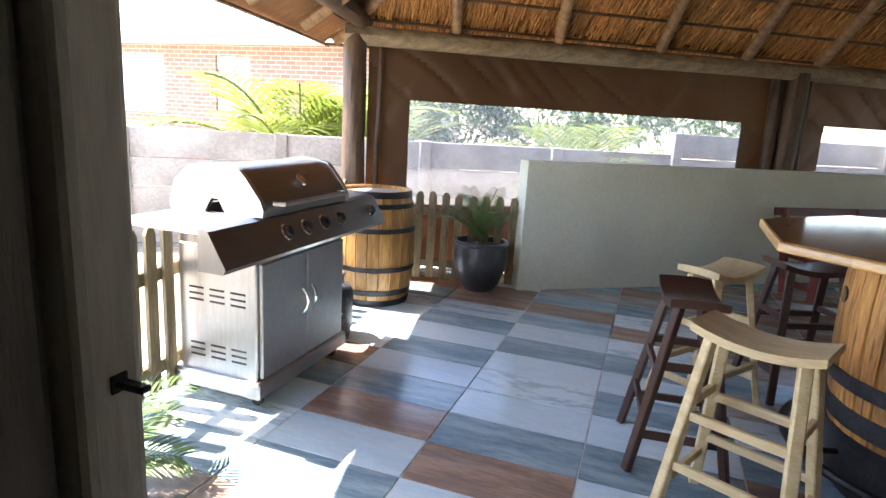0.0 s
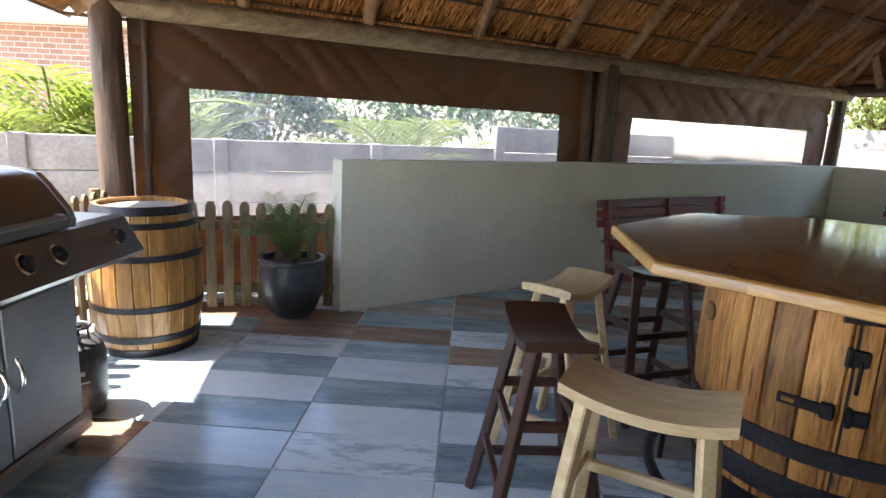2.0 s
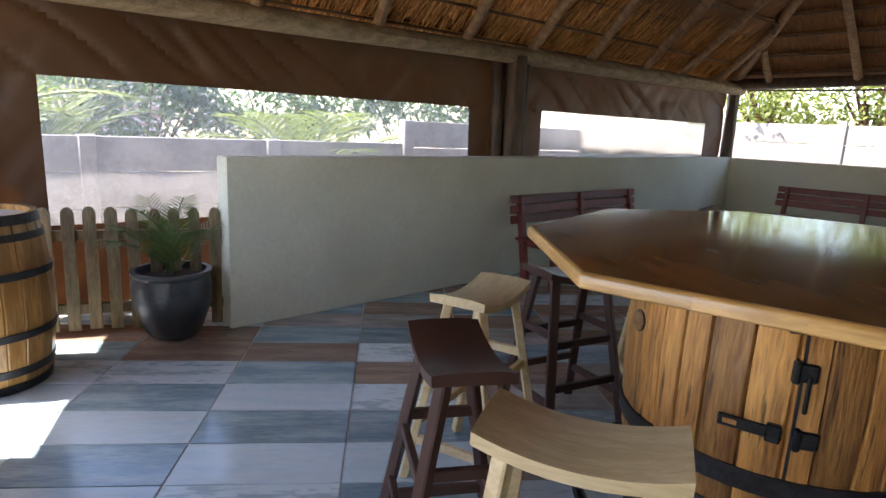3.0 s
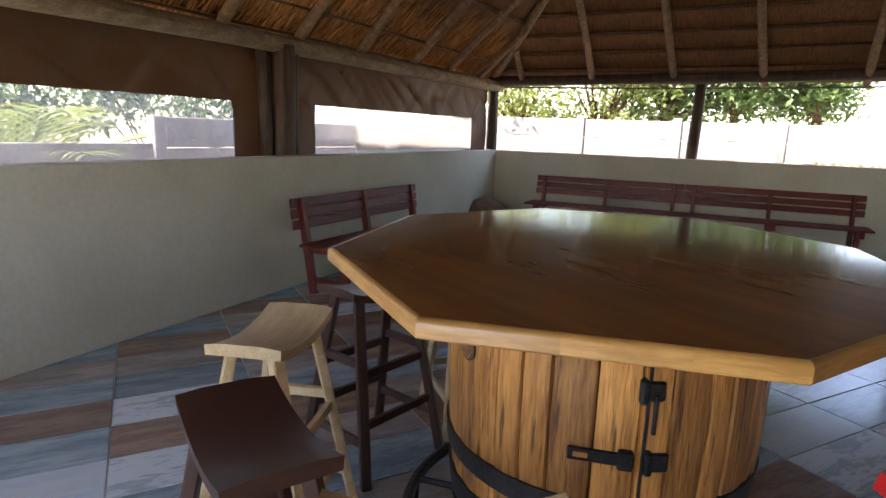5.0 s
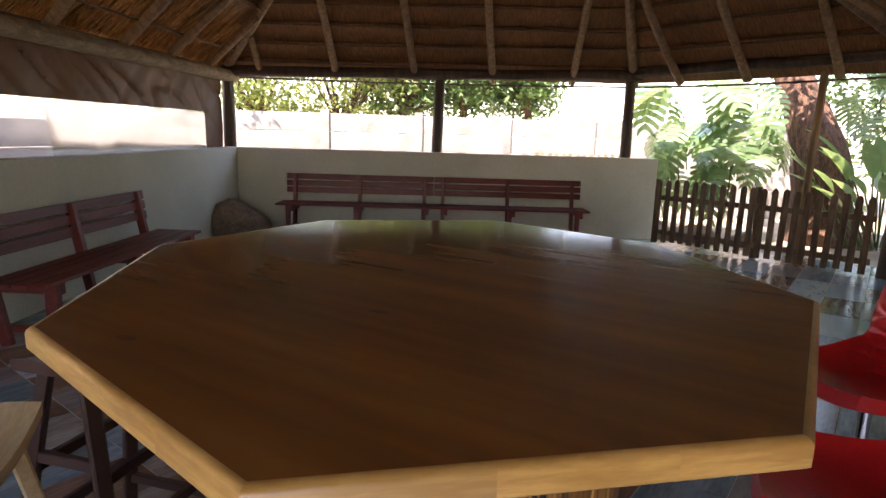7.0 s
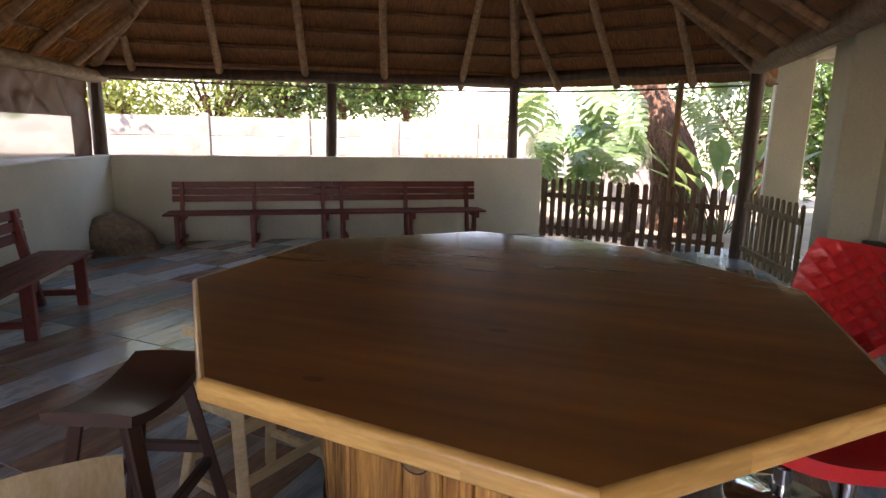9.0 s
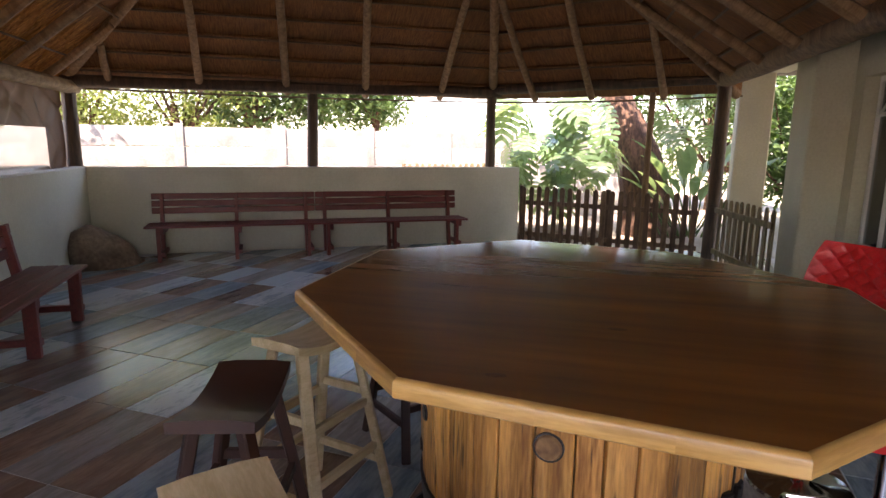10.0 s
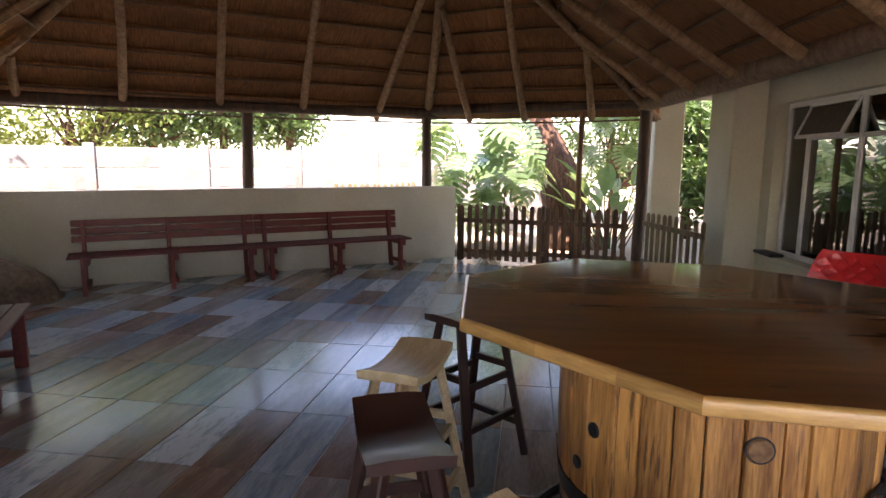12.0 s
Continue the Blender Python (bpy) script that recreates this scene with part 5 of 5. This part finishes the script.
# great trunk beyond the picket fence
tr = thing("old_tree", "thick rough-barked leaning tree trunk beyond the fence", "tree", pose(10.5, 2.70, 0))
bm = bmesh.new()
path = [(0, -0.05, -0.1, 0.50), (0.0, 0.0, 0.25, 0.42), (0.0, 0.04, 0.7, 0.38), (0.02, 0.12, 1.2, 0.37), (0.05, 0.30, 1.65, 0.33), (0.1, 0.52, 2.1, 0.28), (0.2, 0.75, 2.7, 0.24), (0.3, 0.9, 3.6, 0.19)]
def bark_tube(bm, path, seg=28, seed=0.0):
    rows = []
    sub = []
    for a, b in zip(path, path[1:]):
        for q in range(7):
            t = q / 7
            sub.append([a[i] + (b[i] - a[i]) * t for i in range(4)])
    sub.append(list(path[-1]))
    for x, y, z, r in sub:
        row = []
        for k in range(seg):
            a = k * math.tau / seg
            rr = r * (1 + 0.10 * noise.noise((math.cos(a) * 2.2, math.sin(a) * 2.2, z * 0.9 + seed)) + 0.09 * abs(noise.noise((math.cos(a) * 7, math.sin(a) * 7, z * 1.6 + seed))))
            row.append(bm.verts.new((x + rr * math.cos(a), y + rr * math.sin(a), z)))
        rows.append(row)
    for a_, b_ in zip(rows, rows[1:]):
        for k in range(seg):
            bm.faces.new((a_[k], a_[(k + 1) % seg], b_[(k + 1) % seg], b_[k]))
    bm.faces.new(rows[-1])
bark_tube(bm, path)
part("trunk", bm, BARK, tr, smooth=True)
bm = bmesh.new()
bark_tube(bm, [(-0.05, -0.12, 0.3, 0.25), (-0.05, -0.13, 0.9, 0.23), (0.0, -0.02, 1.4, 0.17), (0.06, 0.12, 1.8, 0.09), (0.1, 0.25, 2.1, 0.05)], 18, 5.0)
part("limb", bm, BARK, tr, smooth=True)
bm = bmesh.new()
rng = random.Random(77)
for k in range(1300):
    v = Vector((rng.gauss(0.8, 0.8), rng.gauss(0.9, 1.5), 4.2 + rng.gauss(0, 0.5)))
    if v.z < 3.2:
        continue
    leaf(bm, pose(*v, rng.uniform(-60, 50), rng.uniform(-50, 50), rng.uniform(0, 360)), rng.uniform(0.09, 0.17), 0.06, 0.3, 2)
# extra leaves out of view above the eave, added to shade the trunk
for k in range(900):
    v = Vector((rng.gauss(-1.5, 0.3), rng.gauss(0.0, 0.28), 3.3 + rng.gauss(0, 0.22)))
    if v.z < 2.6:
        continue
    leaf(bm, pose(*v, rng.uniform(-40, 40), rng.uniform(-40, 40), rng.uniform(0, 360)), rng.uniform(0.09, 0.17), 0.07, 0.3, 2)
part("crown", bm, LEAF, tr)


def monstera_mesh(seed):
    """A broad heart-shaped leaf cut into lobes, about 1 long along +y, drooping."""
    rng = random.Random(seed)
    bm = bmesh.new()
    def z_at(x, y):
        return -0.28 * y * y - 0.35 * x * x + 0.10 * abs(x)
    lobes = 7
    mids = [bm.verts.new((0, y, z_at(0, y))) for y in [-0.05 + 1.05 * k / (lobes * 2) for k in range(lobes * 2 + 1)]]
    for s in (-1, 1):
        for k in range(lobes):
            t = (k + 0.5) / lobes
            y0 = mids[2 * k].co.y
            y1 = mids[2 * k + 2].co.y
            w = 0.50 * math.sin(math.pi * min(1, 0.25 + t * 0.72)) ** 0.8 + 0.05
            lift = 0.12 - 0.34 * (0.35 - t) * (1.2 if t < 0.35 else 0.4)
            a0, a1 = y0 + 0.006, y1 - 0.02
            tipx = w * rng.uniform(0.92, 1.06)
            p = [(0.0, y0), (w * 0.55, a0 + lift * 0.45), (tipx * 0.93, a0 + lift * 0.9), (tipx, (a0 + a1) / 2 + lift), (tipx * 0.9, a1 + lift * 0.95), (w * 0.5, a1 - 0.012 + lift * 0.45), (0.0, y1)]
            vs = [mids[2 * k]] + [bm.verts.new((s * x, y, z_at(x, y))) for x, y in p[1:-1]] + [mids[2 * k + 2], mids[2 * k + 1]]
            bm.faces.new(vs if s > 0 else vs[::-1])
    bmesh.ops.triangulate(bm, faces=bm.faces)
    return mesh(bm, "leaf", LEAF_BIG)


LEAVES = [monstera_mesh(k) for k in range(4)]
def monstera(at, count, spread, zr, seed, smin=0.32, smax=0.62):
    rng = random.Random(seed)
    s = thing("monstera_plant", "monstera with large split green leaves climbing by the tree", "plant", pose(*at, 0), "monstera plants")
    for k in range(count):
        bm = bmesh.new()
        x, y, z = rng.gauss(0, spread[0]), rng.uniform(-spread[1], spread[1]), rng.uniform(*zr)
        sc = rng.uniform(smin, smax)
        yaw = rng.gauss(95, 45)      # most leaves hang towards the open side
        m = pose(x, y, z, 0, 0, yaw) @ pose(0, 0, 0, rng.uniform(-75, -20), rng.uniform(-25, 25), 0) @ Matrix.Scale(sc, 4)
        part("leaf", rng.choice(LEAVES), None, s, m=m)
        o = m @ Vector((0, 0, 0))
        tube(bm, [(x * 0.3 + 0.15, y * 0.8, max(0, z - 0.7)), (x * 0.6 + 0.1, y * 0.9, z - 0.2), tuple(o)], 0.008, 5)
        part("stalk", bm, LEAF, s)
    return s


monstera((9.55, 4.15), 34, (0.16, 0.95), (0.75, 2.45), 51, 0.38, 0.66)
monstera((9.35, 3.65), 8, (0.10, 0.40), (1.1, 2.1), 52, 0.40, 0.62)
monstera((10.0, 2.05), 16, (0.15, 0.6), (1.7, 2.6), 53, 0.25, 0.45)

# strelitzia: paddle leaves on long stalks
st = thing("strelitzia", "clump of blue-green paddle-leaved strelitzia", "plant", pose(10.0, 1.95, 0))
rng = random.Random(61)
bm0 = bmesh.new()
leaf(bm0, Matrix(), 1.0, 0.30, 0.35, 8)
me = mesh(bm0, "leaf", LEAF_BIG, True)
for k in range(26):
    bm = bmesh.new()
    a = rng.uniform(0, math.tau)
    p = Vector((0.25 * math.cos(a) * rng.random(), 0.5 * math.sin(a) * rng.random(), 0))
    tip = p + Vector((0.35 * math.cos(a), 0.4 * math.sin(a), rng.uniform(0.5, 1.15)))
    tube(bm, [p, p.lerp(tip, 0.6), tip], 0.012, 5)
    part("stalk", bm, LEAF, st)
    d = (tip - p).normalized() + Vector((0.3 * math.cos(a), 0.3 * math.sin(a), 0))
    d.normalize()
    xx = d.cross(Vector((0, 0, 1))).normalized()
    m = Matrix((xx, d, xx.cross(d))).transposed().to_4x4()
    m.translation = tip
    part("leaf", me, None, st, m=m @ Matrix.Scale(rng.uniform(0.45, 0.75), 4))

# rocks and shrubs on the garden ground
for k, (x, y, sz) in enumerate(((9.2, 4.1, 0.28), (9.0, 4.6, 0.22), (9.3, 3.5, 0.2), (10.4, 2.2, 0.25), (9.7, 5.0, 0.3))):
    bm = bmesh.new()
    bmesh.ops.create_icosphere(bm, subdivisions=3, radius=1.0)
    for v in bm.verts:
        q = 1 + 0.3 * noise.noise(v.co * 1.3 + Vector((k * 3.0, 0, 0)))
        v.co = Vector((v.co.x * sz * q, v.co.y * sz * 1.2 * q, max(-0.15, v.co.z * sz * 0.7 * q)))
    r = new("garden_rock", mesh(bm, "garden_rock", STONE, True))
    r.matrix_basis = pose(x, y, -0.02, 0, 0, 40 * k)
    tagged(r, "rounded brown garden rock on sandy ground", "rock", "garden rocks")

# a low run of pickets outside the back wall opening
fence((8.6, 6.45), (9.75, 5.4), 1.12, 0.115, "pointed picket fence outside the low wall", PICKET, (0.3, 0.9), posts=(0.0, 1.0))


# ---- neighbour's house ----
nb = thing("neighbour_house", "brick bungalow with white windows and a tiled roof", "house", pose(-16.5, 10.2, 0))
BRICKWALL = bpy.data.materials.new("brick_wall")
BRICKWALL.use_nodes = True
bn, bl = BRICKWALL.node_tree.nodes, BRICKWALL.node_tree.links.new
bt, tcn, mpn = bn.new("ShaderNodeTexBrick"), bn.new("ShaderNodeTexCoord"), bn.new("ShaderNodeMapping")
mpn.inputs["Rotation"].default_value = (radians(90), 0, 0)
bt.inputs["Color1"].default_value, bt.inputs["Color2"].default_value, bt.inputs["Mortar"].default_value = (0.33, 0.20, 0.155, 1), (0.25, 0.145, 0.11, 1), (0.42, 0.39, 0.36, 1)
bt.inputs["Scale"].default_value, bt.inputs["Brick Width"].default_value, bt.inputs["Row Height"].default_value, bt.inputs["Mortar Size"].default_value = 1.0, 0.23, 0.085, 0.008
bl(tcn.outputs["Object"], mpn.inputs[0]), bl(mpn.outputs[0], bt.inputs[0]), bl(bt.outputs[0], bn["Principled BSDF"].inputs["Base Color"])
bn["Principled BSDF"].inputs["Roughness"].default_value = 0.85
bm = bmesh.new()
for x0, x1, z0, z1 in ((0, 4.7, 0, 2.75), (4.7, 6.5, 0, 1.3), (6.5, 7.85, 0, 2.75), (7.85, 8.7, 0, 1.3), (8.7, 11.5, 0, 2.75), (4.7, 6.5, 2.45, 2.75), (7.85, 8.7, 2.45, 2.75)):
    bm = bmesh.new()
    box(bm, (x1 - x0, 0.22, z1 - z0), pose((x0 + x1) / 2, 0.11, (z0 + z1) / 2))
    part("wall", bm, BRICKWALL, nb, "red face brick wall")
for x in (0.11, 11.39):
    bm = bmesh.new()
    box(bm, (0.22, 4.75, 2.75), pose(x, 2.6, 1.375))
    part("wall", bm, BRICKWALL, nb, "red face brick wall")
for x0, x1 in ((4.7, 6.5), (7.85, 8.7)):
    wn_ = part("window", boxed((x1 - x0, 0.02, 1.15), pose((x0 + x1) / 2, 0.14, 1.875)), WHITE, nb, "white curtained window")
    for x in (x0 + 0.03, (x0 + x1) / 2, x1 - 0.03):
        part("frame", boxed((0.06, 0.06, 1.15), pose(x, 0.09, 1.875), 0.004), WHITE, wn_)
    part("frame", boxed((x1 - x0, 0.06, 0.05), pose((x0 + x1) / 2, 0.09, 2.15), 0.004), WHITE, wn_)
    part("sill", boxed((x1 - x0 + 0.1, 0.16, 0.06), pose((x0 + x1) / 2, 0.0, 1.27), 0.006), WHITE, wn_)
part("fascia", boxed((12.3, 0.05, 0.24), pose(5.75, -0.5, 2.78), 0.01), WHITE, nb, "white fascia board")
part("soffit", boxed((12.3, 0.5, 0.03), pose(5.75, -0.24, 2.68), 0.005), WHITE, nb)
bm = bmesh.new()
rs = math.tan(radians(28))
for j in range(16):
    for i in range(40):
        x, y = -0.3 + i * 0.305 + (0.15 if j % 2 else 0), -0.5 + j * 0.33
        box(bm, (0.295, 0.40, 0.022), pose(x, y + 0.17, 2.93 + (y + 0.5 + 0.17) * rs, 25.5, 0, 0))
part("roof", bm, ROOFTILE, nb, "grey concrete roof tiles")


# a dark cushion left on the window sill
cu = thing("sill_cushion", "flat black cushion lying on the window sill", "cushion", pose(5.86, house_y(5.86) + 0.05, 0.556, 0, 0, WANG))
bm = bmesh.new()
box(bm, (0.36, 0.15, 0.035), pose(0, 0, 0.018), 0.014, 3)
part("pad", bm, BLACK, cu, smooth=True)


# ---- floor tiles, each a piece of its own ----
TX, TY = 0.66, 0.296
KNOWN = {-1: "sbspspmpsbpbps", -2: "bbmspspsbpsbpm", 0: "smbmspspspmsbp", -3: "bsmpspbspmsbps"}
tile_me = {}
for key, mat in TILES.items():
    tile_me[key] = mesh(boxed((TX - 0.006, TY - 0.006, 0.012), pose(0, 0, -0.006), 0.0015), "tile", mat)
bevel_rng = random.Random(12)
OUTLINE = [Vector(p) for p in ((-2.5, 0.15), (7.2, 0.95), (8.3, 1.15), (8.35, 4.6), (5.05, 9.2), (-2.5, 4.75))]
def inside(p):
    for a, b in zip(OUTLINE, OUTLINE[1:] + OUTLINE[:1]):
        if (b - a).cross(p - a) < -0.05 * (b - a).length:
            return False
    return True
for i in range(-4, 14):
    last = ""
    for j in range(-16, 22):
        x, y = -0.08 + (i + 0.5) * TX, 4.95 - (j + 0.5) * TY
        if not inside(Vector((x, y))):
            continue
        if i in KNOWN and 0 <= j < len(KNOWN[i]):
            key = KNOWN[i][j]
        else:
            key = bevel_rng.choice([c for c in ("ppsssbggmm" if x < 0.6 else "psssbbgggm") if c != last])
        last = key
        part("tile", tile_me[key], None, floor, m=pose(x, y, bevel_rng.uniform(-0.0006, 0.0006), 0, 0, 180 * bevel_rng.randint(0, 1)))
